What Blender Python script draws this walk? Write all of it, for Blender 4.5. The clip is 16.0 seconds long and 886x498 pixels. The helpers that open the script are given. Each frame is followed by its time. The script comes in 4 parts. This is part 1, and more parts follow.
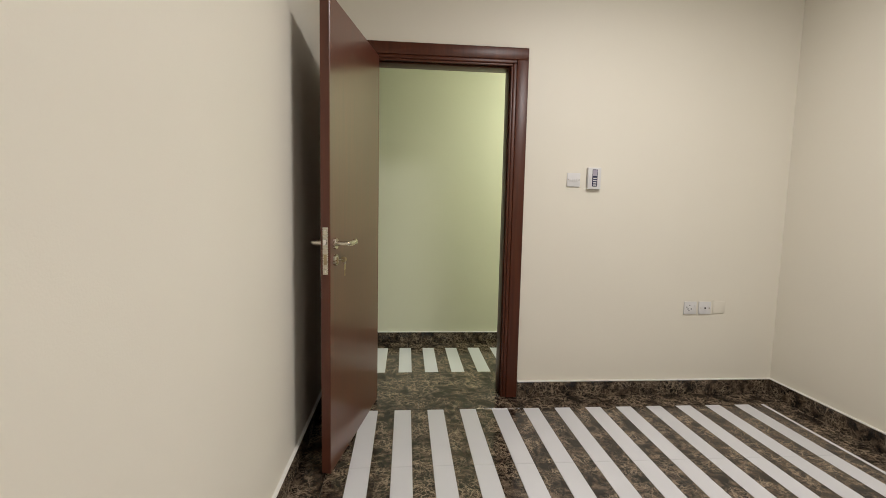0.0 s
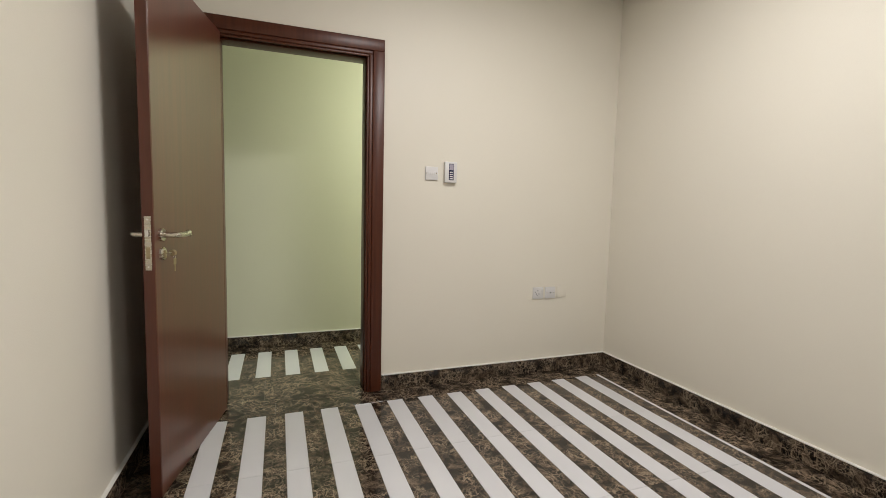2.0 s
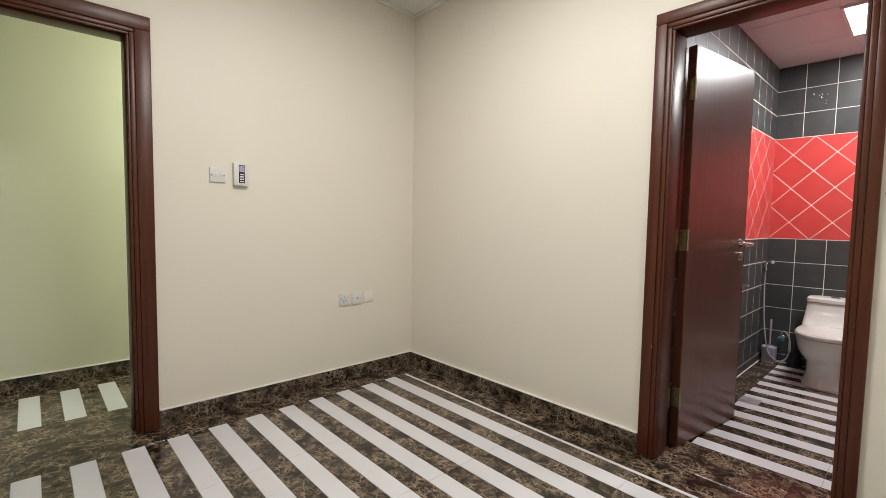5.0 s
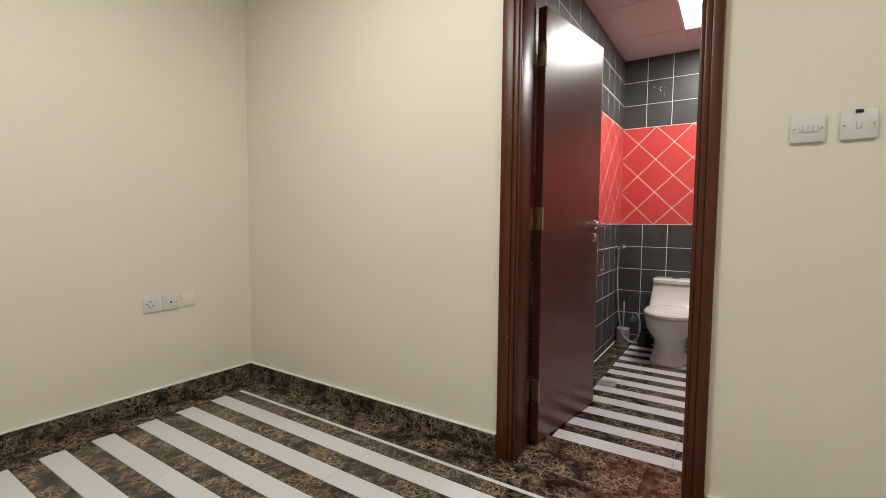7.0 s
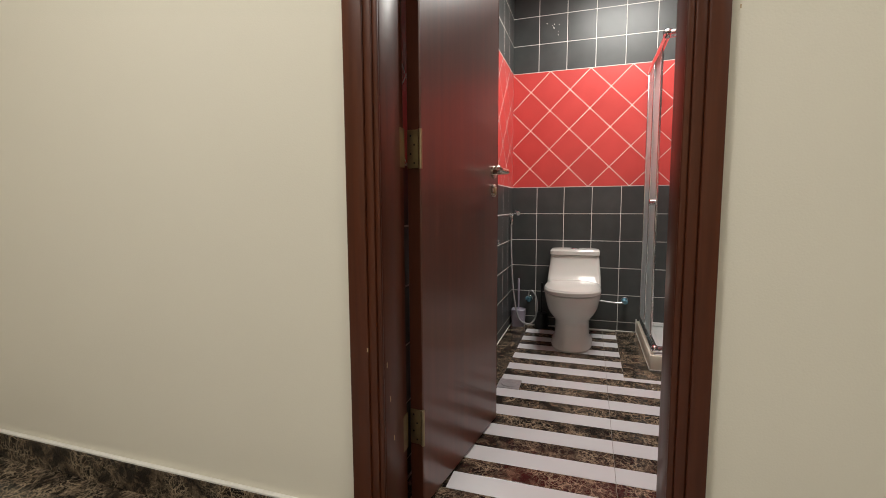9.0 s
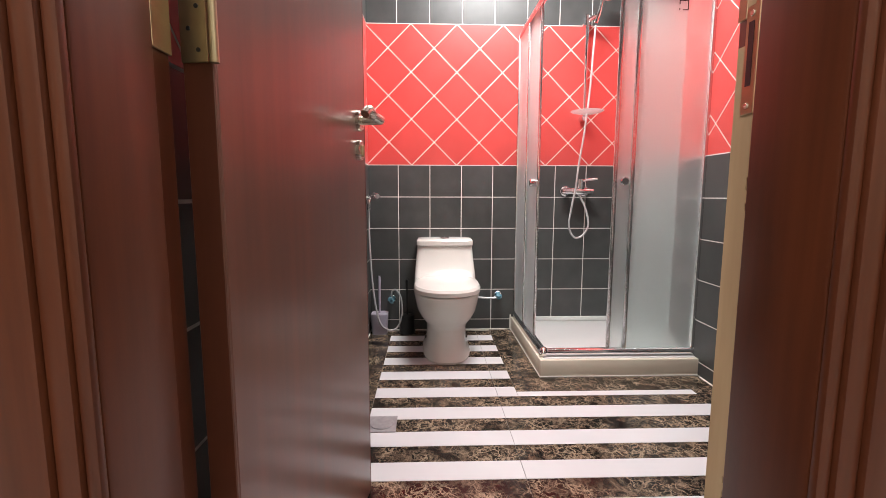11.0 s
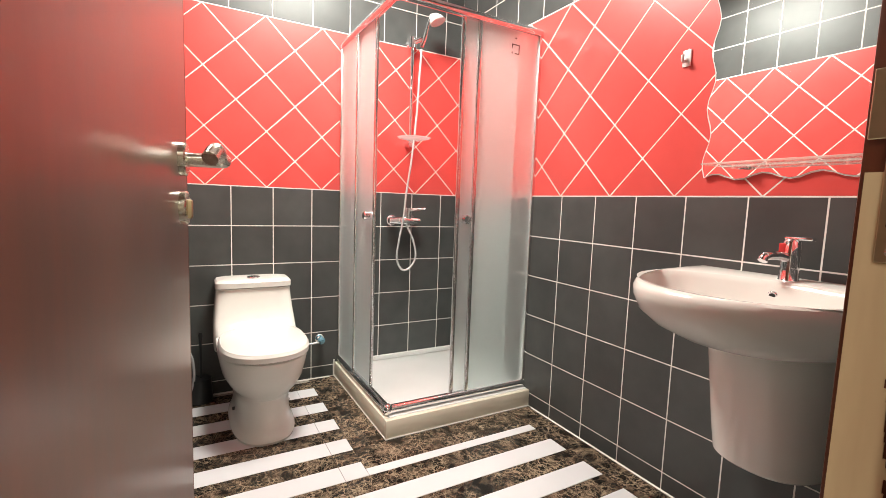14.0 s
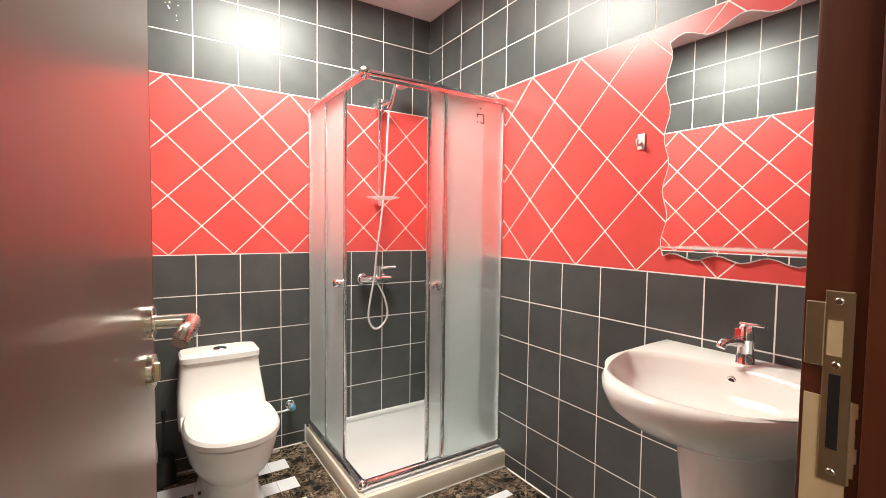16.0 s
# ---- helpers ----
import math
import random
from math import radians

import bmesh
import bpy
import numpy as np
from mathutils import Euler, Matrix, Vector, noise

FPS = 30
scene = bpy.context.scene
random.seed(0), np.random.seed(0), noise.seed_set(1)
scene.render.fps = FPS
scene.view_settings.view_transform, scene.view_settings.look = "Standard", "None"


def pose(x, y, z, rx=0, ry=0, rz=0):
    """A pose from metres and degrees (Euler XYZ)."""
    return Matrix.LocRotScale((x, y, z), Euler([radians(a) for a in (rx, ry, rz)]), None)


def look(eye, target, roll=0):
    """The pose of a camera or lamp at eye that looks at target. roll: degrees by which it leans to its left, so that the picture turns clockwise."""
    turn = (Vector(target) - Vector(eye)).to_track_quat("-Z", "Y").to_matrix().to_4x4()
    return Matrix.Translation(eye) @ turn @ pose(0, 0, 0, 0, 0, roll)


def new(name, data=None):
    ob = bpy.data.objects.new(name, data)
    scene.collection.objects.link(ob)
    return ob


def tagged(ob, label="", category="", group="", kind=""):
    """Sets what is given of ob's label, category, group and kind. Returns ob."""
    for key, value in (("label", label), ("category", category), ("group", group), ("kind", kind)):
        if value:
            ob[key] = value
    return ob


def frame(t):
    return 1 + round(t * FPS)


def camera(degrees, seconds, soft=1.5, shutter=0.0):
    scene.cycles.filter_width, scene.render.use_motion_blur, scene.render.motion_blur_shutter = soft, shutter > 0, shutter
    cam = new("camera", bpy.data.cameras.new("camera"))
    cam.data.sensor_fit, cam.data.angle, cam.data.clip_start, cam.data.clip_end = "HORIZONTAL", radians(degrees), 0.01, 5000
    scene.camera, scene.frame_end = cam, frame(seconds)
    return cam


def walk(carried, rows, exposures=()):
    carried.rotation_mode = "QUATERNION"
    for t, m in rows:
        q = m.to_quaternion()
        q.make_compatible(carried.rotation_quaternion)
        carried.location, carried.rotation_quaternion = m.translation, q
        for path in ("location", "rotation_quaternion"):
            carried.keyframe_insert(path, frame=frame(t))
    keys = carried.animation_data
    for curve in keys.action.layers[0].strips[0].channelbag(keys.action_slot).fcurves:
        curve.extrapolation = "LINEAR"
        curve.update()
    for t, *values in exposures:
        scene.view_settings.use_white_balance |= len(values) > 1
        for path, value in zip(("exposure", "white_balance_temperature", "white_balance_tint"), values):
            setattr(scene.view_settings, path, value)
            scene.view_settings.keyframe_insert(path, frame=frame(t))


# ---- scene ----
cam = camera(89.3, 16.0, soft=0.62)
PATH = [
    (0, (0.272, 0.068, 1.25), (0.438, 2.052, 1.058), 1.2),
    (0.5, (0.315, 0.059, 1.215), (0.602, 2.03, 1.038), 1.1),
    (1, (0.344, 0.058, 1.191), (0.754, 2.009, 1.026), 1.2),
    (1.5, (0.367, 0.061, 1.196), (0.909, 1.979, 1.026), 1.3),
    (2, (0.392, 0.064, 1.198), (1.079, 1.934, 1.022), 1.4),
    (2.5, (0.437, 0.052, 1.193), (1.252, 1.87, 1.016), 1.4),
    (3, (0.464, 0.054, 1.196), (1.405, 1.811, 1.021), 1.5),
    (3.5, (0.476, 0.044, 1.205), (1.527, 1.737, 1.036), 1.5),
    (4, (0.485, 0.038, 1.207), (1.642, 1.662, 1.05), 1.2),
    (4.2, (0.48, 0.033, 1.219), (1.684, 1.622, 1.059), 1.1),
    (6.3, (0.712, 0.038, 1.128), (2.274, 1.284, 1.023), 0.7),
    (6.5, (0.764, 0.058, 1.125), (2.362, 1.254, 0.998), 0.7),
    (7, (0.959, 0.109, 1.091), (2.634, 1.195, 0.968), 0.5),
    (7.5, (1.146, 0.183, 1.09), (2.895, 1.143, 0.949), 0.1),
    (8, (1.362, 0.257, 1.028), (3.167, 1.107, 0.887), 0.4),
    (8.5, (1.572, 0.327, 0.973), (3.422, 1.068, 0.808), 0.2),
    (10.8, (2.378, 0.610, 0.900), (4.363, 0.634, 0.659), -0.3),
    (11, (2.413, 0.608, 0.888), (4.398, 0.544, 0.651), 0.1),
    (11.5, (2.547, 0.661, 0.858), (4.511, 0.350, 0.648), 0.8),
    (12, (2.655, 0.717, 0.853), (4.571, 0.182, 0.645), 1.4),
    (12.5, (2.713, 0.755, 0.877), (4.574, 0.053, 0.669), 2.0),
    (13, (2.753, 0.771, 0.924), (4.562, -0.054, 0.706), 2.1),
    (13.5, (2.781, 0.772, 0.967), (4.55, -0.137, 0.752), 2.2),
    (14, (2.801, 0.778, 1.025), (4.534, -0.2, 0.825), 2.0),
    (14.5, (2.806, 0.785, 1.076), (4.518, -0.233, 0.898), 1.6),
    (15, (2.812, 0.788, 1.13), (4.506, -0.264, 0.989), 1.4),
    (15.5, (2.809, 0.788, 1.188), (4.489, -0.29, 1.076), 1.1),
    (16, (2.804, 0.784, 1.231), (4.477, -0.307, 1.134), 0.7),
]
EXPOSURES = [(0.0, -0.15, 6350, 10), (2.0, -0.18, 6300, 10), (3.5, 0.05, 6300, 10), (4.0, 0.0, 6300, 10), (6.5, -0.27, 6550, 6), (8.5, -0.42, 6650, 5), (11.0, 0.55, 6450, 10), (12.5, 0.80, 6850, 3), (16.0, 0.74, 6850, 3)]
walk(cam, [(t, look(eye, target, roll)) for t, eye, target, roll in PATH], EXPOSURES)

# ---- world and light ----
world = bpy.data.worlds.new("world")
scene.world = world
world.use_nodes = True
world.node_tree.nodes["Background"].inputs[0].default_value = (0.5, 0.5, 0.5, 1)
world.node_tree.nodes["Background"].inputs[1].default_value = 0.0


def area_lamp(name, x, y, z, sx, sy, watts, colour):
    data = bpy.data.lights.new(name, "AREA")
    data.shape, data.size, data.size_y, data.energy, data.color = "RECTANGLE", sx, sy, watts, colour
    ob = new(name, data)
    ob.location = (x, y, z)
    return ob


ROOM_H, BATH_H = 2.80, 2.548
area_lamp("room_unseen_lamp", 1.50, 1.30, ROOM_H - 0.016, 0.56, 0.56, 40, (1.0, 0.955, 0.93))
# added fill over the south half to even the light, no known fixture
area_lamp("room_unseen_lamp", 1.50, -1.10, ROOM_H - 0.016, 0.56, 0.56, 17, (1.0, 0.955, 0.93))
area_lamp("corridor_panel_lamp", 2.25, 3.50, ROOM_H - 0.016, 0.56, 0.56, 36, (0.95, 1.0, 0.84))
area_lamp("bath_panel_lamp", 4.54, 0.19, BATH_H - 0.016, 0.56, 0.56, 36, (1.0, 0.975, 0.96))


# ---- materials ----
def material(name, colour, rough=0.5, metal=0.0, colour2=None, scale=(6, 6, 6), detail=4, bump=0.0, bump_scale=60, spec=0.5,
             rough_var=0.0, per_piece=0.0, coat=0.0):
    m = bpy.data.materials.new(name)
    m.use_nodes = True
    nt = m.node_tree
    b = nt.nodes["Principled BSDF"]
    b.inputs["Roughness"].default_value, b.inputs["Metallic"].default_value = rough, metal
    b.inputs["Specular IOR Level"].default_value, b.inputs["Coat Weight"].default_value = spec, coat
    b.inputs["Coat Roughness"].default_value = 0.22
    b.inputs["Base Color"].default_value = (*colour, 1)
    geo = nt.nodes.new("ShaderNodeNewGeometry")
    mp = nt.nodes.new("ShaderNodeMapping")
    mp.inputs["Scale"].default_value = scale
    nt.links.new(geo.outputs["Position"], mp.inputs["Vector"])
    n = nt.nodes.new("ShaderNodeTexNoise")
    n.inputs["Scale"].default_value, n.inputs["Detail"].default_value = 1.0, detail
    nt.links.new(mp.outputs[0], n.inputs["Vector"])
    last = None
    if colour2:
        r = nt.nodes.new("ShaderNodeValToRGB")
        r.color_ramp.elements[0].position, r.color_ramp.elements[1].position = 0.3, 0.7
        r.color_ramp.elements[0].color, r.color_ramp.elements[1].color = (*colour, 1), (*colour2, 1)
        nt.links.new(n.outputs["Fac"], r.inputs[0])
        last = r.outputs[0]
    if per_piece:
        info = nt.nodes.new("ShaderNodeObjectInfo")
        hs = nt.nodes.new("ShaderNodeHueSaturation")
        mr = nt.nodes.new("ShaderNodeMapRange")
        mr.inputs["To Min"].default_value, mr.inputs["To Max"].default_value = 1 - per_piece, 1 + per_piece
        nt.links.new(info.outputs["Random"], mr.inputs["Value"])
        nt.links.new(mr.outputs[0], hs.inputs["Value"])
        if last:
            nt.links.new(last, hs.inputs["Color"])
        else:
            hs.inputs["Color"].default_value = (*colour, 1)
        last = hs.outputs[0]
    if last:
        nt.links.new(last, b.inputs["Base Color"])
    if rough_var:
        mr = nt.nodes.new("ShaderNodeMapRange")
        mr.inputs["To Min"].default_value, mr.inputs["To Max"].default_value = max(0.02, rough - rough_var), rough + rough_var
        nt.links.new(n.outputs["Fac"], mr.inputs["Value"])
        nt.links.new(mr.outputs[0], b.inputs["Roughness"])
    if bump:
        n2 = nt.nodes.new("ShaderNodeTexNoise")
        n2.inputs["Scale"].default_value, n2.inputs["Detail"].default_value = bump_scale, 3
        nt.links.new(geo.outputs["Position"], n2.inputs["Vector"])
        bp = nt.nodes.new("ShaderNodeBump")
        bp.inputs["Strength"].default_value, bp.inputs["Distance"].default_value = bump, 0.004
        nt.links.new(n2.outputs["Fac"], bp.inputs["Height"])
        nt.links.new(bp.outputs[0], b.inputs["Normal"])
    return m


def marble_material(name, gloss, offset=True):
    """Dark brown marble: black ground, brown clouds, pale tangled veins."""
    m = bpy.data.materials.new(name)
    m.use_nodes = True
    nt = m.node_tree
    N, L = nt.nodes.new, nt.links.new
    b = nt.nodes["Principled BSDF"]
    b.inputs["Roughness"].default_value = gloss
    geo, info = N("ShaderNodeNewGeometry"), N("ShaderNodeObjectInfo")
    add = N("ShaderNodeVectorMath")
    add.operation = "MULTIPLY_ADD"
    add.inputs[1].default_value = (7.0, 3.0, 5.0)
    if offset:
        L(info.outputs["Random"], add.inputs[0])
    else:
        add.inputs[0].default_value = (0, 0, 0)
    L(geo.outputs["Position"], add.inputs[2])
    warp = N("ShaderNodeTexNoise")
    warp.inputs["Scale"].default_value, warp.inputs["Detail"].default_value, warp.inputs["Roughness"].default_value = 11, 6, 0.65
    L(add.outputs[0], warp.inputs["Vector"])
    mix = N("ShaderNodeMix")
    mix.data_type = "VECTOR"
    mix.inputs[0].default_value = 0.10
    L(add.outputs[0], mix.inputs[4])
    L(warp.outputs["Color"], mix.inputs[5])
    # black ground with brown and grey-tan clouds a few centimetres across
    cloud = N("ShaderNodeTexNoise")
    cloud.inputs["Scale"].default_value, cloud.inputs["Detail"].default_value, cloud.inputs["Roughness"].default_value = 21, 7, 0.68
    L(mix.outputs[1], cloud.inputs["Vector"])
    ramp = N("ShaderNodeValToRGB")
    cr = ramp.color_ramp
    cr.elements[0].position, cr.elements[0].color = 0.37, (0.0045, 0.0036, 0.0034, 1)
    cr.elements[1].position, cr.elements[1].color = 0.70, (0.215, 0.160, 0.112, 1)
    for at, c in ((0.455, (0.012, 0.0085, 0.0065, 1)), (0.51, (0.036, 0.025, 0.017, 1)), (0.58, (0.080, 0.057, 0.039, 1))):
        cr.elements.new(at).color = c
    L(cloud.outputs["Fac"], ramp.inputs[0])
    patch = N("ShaderNodeTexNoise")
    patch.inputs["Scale"].default_value, patch.inputs["Detail"].default_value = 9, 3
    L(add.outputs[0], patch.inputs["Vector"])
    gate = N("ShaderNodeMapRange")
    gate.inputs["From Min"].default_value, gate.inputs["From Max"].default_value = 0.38, 0.58
    L(patch.outputs["Fac"], gate.inputs["Value"])
    last = ramp.outputs[0]
    for scale, width, strength in ((24, 0.055, 0.95), (52, 0.075, 0.75)):
        vor = N("ShaderNodeTexVoronoi")
        vor.feature = "DISTANCE_TO_EDGE"
        vor.inputs["Scale"].default_value = scale
        L(mix.outputs[1], vor.inputs["Vector"])
        vr = N("ShaderNodeMapRange")
        vr.inputs["From Max"].default_value, vr.inputs["To Min"].default_value, vr.inputs["To Max"].default_value = width, strength, 0.0
        L(vor.outputs["Distance"], vr.inputs["Value"])
        mask = N("ShaderNodeMath")
        mask.operation = "MULTIPLY"
        L(vr.outputs[0], mask.inputs[0])
        L(gate.outputs[0], mask.inputs[1])
        cm = N("ShaderNodeMix")
        cm.data_type = "RGBA"
        L(mask.outputs[0], cm.inputs[0])
        L(last, cm.inputs[6])
        cm.inputs[7].default_value = (0.38, 0.295, 0.205, 1)
        last = cm.outputs[2]
    L(last, b.inputs["Base Color"])
    return m


def glass_material(name, rough, colour):
    m = bpy.data.materials.new(name)
    m.use_nodes = True
    b = m.node_tree.nodes["Principled BSDF"]
    b.inputs["Base Color"].default_value = (*colour, 1)
    b.inputs["Roughness"].default_value, b.inputs["Transmission Weight"].default_value = rough, 0.87 if rough > 0.1 else 1.0
    b.inputs["IOR"].default_value = 1.45
    return m


def glow_material(name, colour, strength):
    m = bpy.data.materials.new(name)
    m.use_nodes = True
    b = m.node_tree.nodes["Principled BSDF"]
    b.inputs["Emission Color"].default_value, b.inputs["Emission Strength"].default_value = (*colour, 1), strength
    return m


PAINT = material("cream_wall_paint", (0.75, 0.71, 0.61), 0.5, colour2=(0.77, 0.73, 0.63), scale=(1.2, 1.2, 1.2), bump=0.10, bump_scale=220, spec=0.35)
CORR_PAINT = material("pale_green_wall_paint", (0.73, 0.73, 0.58), 0.5, colour2=(0.75, 0.75, 0.60), scale=(1.2, 1.2, 1.2), bump=0.10, bump_scale=220, spec=0.35)
CEIL = material("ceiling_board", (0.80, 0.79, 0.76), 0.8, colour2=(0.77, 0.76, 0.73), scale=(40, 40, 40), bump=0.2, bump_scale=260)
BATHCEIL = material("bath_ceiling_board", (0.76, 0.74, 0.74), 0.75, colour2=(0.73, 0.71, 0.71), scale=(40, 40, 40), bump=0.2, bump_scale=260)
GRID = material("white_metal_grid", (0.82, 0.82, 0.8), 0.4)
WOOD = material("mahogany_stained_wood", (0.062, 0.0160, 0.0065), 0.36, colour2=(0.092, 0.025, 0.010), scale=(60, 60, 3), detail=5, spec=0.35, bump=0.03, bump_scale=60, rough_var=0.03)
LEAFWOOD = material("mahogany_veneer", (0.084, 0.024, 0.012), 0.30, colour2=(0.122, 0.034, 0.017), scale=(45, 45, 1.6), detail=5, bump=0.02, bump_scale=40, spec=0.7, rough_var=0.03, coat=0.32)
EDGEWOOD = material("reddish_edge_lipping", (0.085, 0.025, 0.013), 0.4, colour2=(0.11, 0.032, 0.017), scale=(40, 40, 3))
RAWWOOD = material("unpainted_tan_wood", (0.50, 0.37, 0.22), 0.7, colour2=(0.40, 0.28, 0.16), scale=(30, 30, 4))
MARBLE = marble_material("dark_brown_marble", 0.16)
SKIRT = marble_material("dark_marble_skirting", 0.2, False)
WHITETILE = material("white_floor_tile", (0.68, 0.68, 0.70), 0.24, colour2=(0.64, 0.64, 0.66), scale=(3, 3, 3), per_piece=0.02)
FGROUT = material("floor_grout", (0.30, 0.27, 0.24), 0.9, colour2=(0.22, 0.2, 0.18), scale=(30, 30, 30))
GROUT = material("white_wall_grout", (0.80, 0.78, 0.74), 0.85, colour2=(0.70, 0.68, 0.63), scale=(12, 12, 12))
SLATE = material("charcoal_wall_tile", (0.048, 0.052, 0.051), 0.40, colour2=(0.062, 0.066, 0.064), scale=(9, 9, 9), bump=0.07, bump_scale=35, per_piece=0.12, rough_var=0.05)
RED = material("red_wall_tile", (0.56, 0.066, 0.060), 0.32, colour2=(0.61, 0.074, 0.067), scale=(7, 7, 7), bump=0.04, bump_scale=40, per_piece=0.05)
CERAMIC = material("white_glazed_ceramic", (0.72, 0.715, 0.67), 0.12, colour2=(0.70, 0.695, 0.65), scale=(4, 4, 4))
ACRYLIC = material("white_acrylic", (0.66, 0.66, 0.65), 0.28, colour2=(0.63, 0.63, 0.62), scale=(5, 5, 5))
TRAYSIDE = material("beige_tray_apron", (0.70, 0.65, 0.54), 0.40, colour2=(0.65, 0.60, 0.49), scale=(6, 6, 6))
CHROME = material("polished_chrome", (0.80, 0.80, 0.82), 0.07, 1.0)
STEEL = material("brushed_steel", (0.58, 0.54, 0.46), 0.27, 1.0, colour2=(0.64, 0.60, 0.52), scale=(8, 8, 120), rough_var=0.05)
BRASS = material("dull_brass_plate", (0.46, 0.38, 0.24), 0.42, 1.0, colour2=(0.38, 0.31, 0.2), scale=(30, 30, 30), rough_var=0.1)
ALU = material("satin_aluminium", (0.74, 0.75, 0.75), 0.22, 1.0)
FROST = glass_material("frosted_glass", 0.42, (0.90, 0.95, 0.94))
CLEAR = material("clear_glass", (0.80, 0.92, 0.88), 0.05)
CLEAR.node_tree.nodes["Principled BSDF"].inputs["Alpha"].default_value = 0.3
DRAIN = material("dull_drain_steel", (0.42, 0.42, 0.43), 0.5, 0.6, colour2=(0.34, 0.34, 0.35), scale=(60, 60, 60))
DISH = material("milky_plastic", (0.72, 0.62, 0.62), 0.25)
DISH.node_tree.nodes["Principled BSDF"].inputs["Alpha"].default_value = 0.55
MIRROR = material("mirror_silver", (0.90, 0.92, 0.91), 0.012, 1.0)
PLASTIC = material("white_plastic", (0.68, 0.67, 0.66), 0.3)
CREAMPLASTIC = material("cream_painted_plate", (0.75, 0.71, 0.61), 0.45)
BLACKP = material("black_plastic", (0.012, 0.012, 0.013), 0.35)
DARKLCD = material("dark_display", (0.02, 0.025, 0.07), 0.2)
GREYP = material("lilac_grey_plastic", (0.36, 0.33, 0.40), 0.4)
HOSE = material("grey_white_hose", (0.70, 0.70, 0.70), 0.25, 0.5)
BLUEP = material("blue_wrapped_tap", (0.22, 0.46, 0.58), 0.18, 0.5)
REDMARK = material("red_plastic", (0.5, 0.03, 0.03), 0.3)
PANEL = glow_material("room_light_diffuser", (1.0, 0.95, 0.85), 6)
PANELG = glow_material("corridor_light_diffuser", (0.95, 1.0, 0.8), 6)
PANELB = glow_material("bath_light_diffuser", (1.0, 0.97, 0.95), 9)


# ---- mesh helpers ----
def box(bm, x0, x1, y0, y1, z0, z1, bevel=0.0, seg=2):
    vs = [bm.verts.new(p) for p in ((x0, y0, z0), (x1, y0, z0), (x1, y1, z0), (x0, y1, z0), (x0, y0, z1), (x1, y0, z1), (x1, y1, z1), (x0, y1, z1))]
    fs = [bm.faces.new([vs[i] for i in q]) for q in ((0, 3, 2, 1), (4, 5, 6, 7), (0, 1, 5, 4), (1, 2, 6, 5), (2, 3, 7, 6), (3, 0, 4, 7))]
    if bevel:
        edges = list({e for f in fs for e in f.edges})
        bmesh.ops.bevel(bm, geom=edges, offset=bevel, segments=seg, profile=0.5, affect="EDGES")
    return bm


def B(*a, **k):
    return box(bmesh.new(), *a, **k)


def loft(bm, rings, cap0=True, cap1=True):
    rows = [[bm.verts.new(p) for p in r] for r in rings]
    n = len(rows[0])
    for a, b in zip(rows, rows[1:]):
        for i in range(n):
            bm.faces.new((a[i], a[(i + 1) % n], b[(i + 1) % n], b[i]))
    if cap0:
        bm.faces.new(rows[0][::-1])
    if cap1:
        bm.faces.new(rows[-1])
    bmesh.ops.recalc_face_normals(bm, faces=bm.faces[:])
    return bm


def tube(bm, pts, r, seg=12, radii=None):
    """A round bar along a line of points."""
    pts = [Vector(p) for p in pts]
    rings, up = [], None
    for i, p in enumerate(pts):
        d = (pts[min(i + 1, len(pts) - 1)] - pts[max(i - 1, 0)]).normalized()
        if up is None:
            up = d.orthogonal().normalized()
        up = (up - d * up.dot(d)).normalized()
        side = d.cross(up)
        rr = radii[i] if radii else r
        rings.append([p + (up * math.cos(a) + side * math.sin(a)) * rr for a in (2 * math.pi * k / seg for k in range(seg))])
    return loft(bm, rings)


def T(pts, r, seg=12, radii=None):
    return tube(bmesh.new(), pts, r, seg, radii)


def smooth_line(pts, steps=8):
    """A Catmull-Rom line through the points."""
    pts = [Vector(p) for p in pts]
    q = [pts[0] * 2 - pts[1], *pts, pts[-1] * 2 - pts[-2]]
    out = []
    for i in range(1, len(q) - 2):
        for s in range(steps):
            t = s / steps
            a, b, c, d = q[i - 1:i + 3]
            out.append(0.5 * (2 * b + (c - a) * t + (2 * a - 5 * b + 4 * c - d) * t * t + (3 * b - a - 3 * c + d) * t ** 3))
    return out + [pts[-1]]


def disc(axis_from, axis_to, r, bevel=0.002, seg=28):
    a, b = Vector(axis_from), Vector(axis_to)
    d = (b - a).normalized()
    return T([a, a + d * 0.0005, b - d * bevel, b], r, seg, [r, r, r, r - bevel])


def mesh_of(name, bm, mat, flat=False):
    me = bpy.data.meshes.new(name)
    if not flat:
        for f in bm.faces:
            f.smooth = True
        for e in bm.edges:
            if len(e.link_faces) == 2 and e.calc_face_angle() > 0.6:
                e.smooth = False
    bm.to_mesh(me)
    bm.free()
    me.materials.append(mat)
    return me


def root_place(ob):
    while ob.parent:
        ob = ob.parent
    return ob.location


def thing(name, x, y, z, label, category, group="", rz=0.0):
    ob = new(name)
    ob.empty_display_size = 0.05
    ob.location = (x, y, z)
    ob.rotation_euler = (0, 0, radians(rz))
    return tagged(ob, label, category, group)


def part(name, bm, mat, parent, label="", local=False, flat=False):
    """One mesh under a thing or a part; world places unless local."""
    if not local:
        bmesh.ops.translate(bm, verts=bm.verts[:], vec=-root_place(parent))
    ob = new(name, mesh_of(name, bm, mat, flat))
    ob.parent = parent
    if label:
        ob["label"] = label
    return ob


def structure(name, bm, mat, label, category, flat=True):
    return tagged(new(name, mesh_of(name, bm, mat, flat)), label, category, kind="structure")


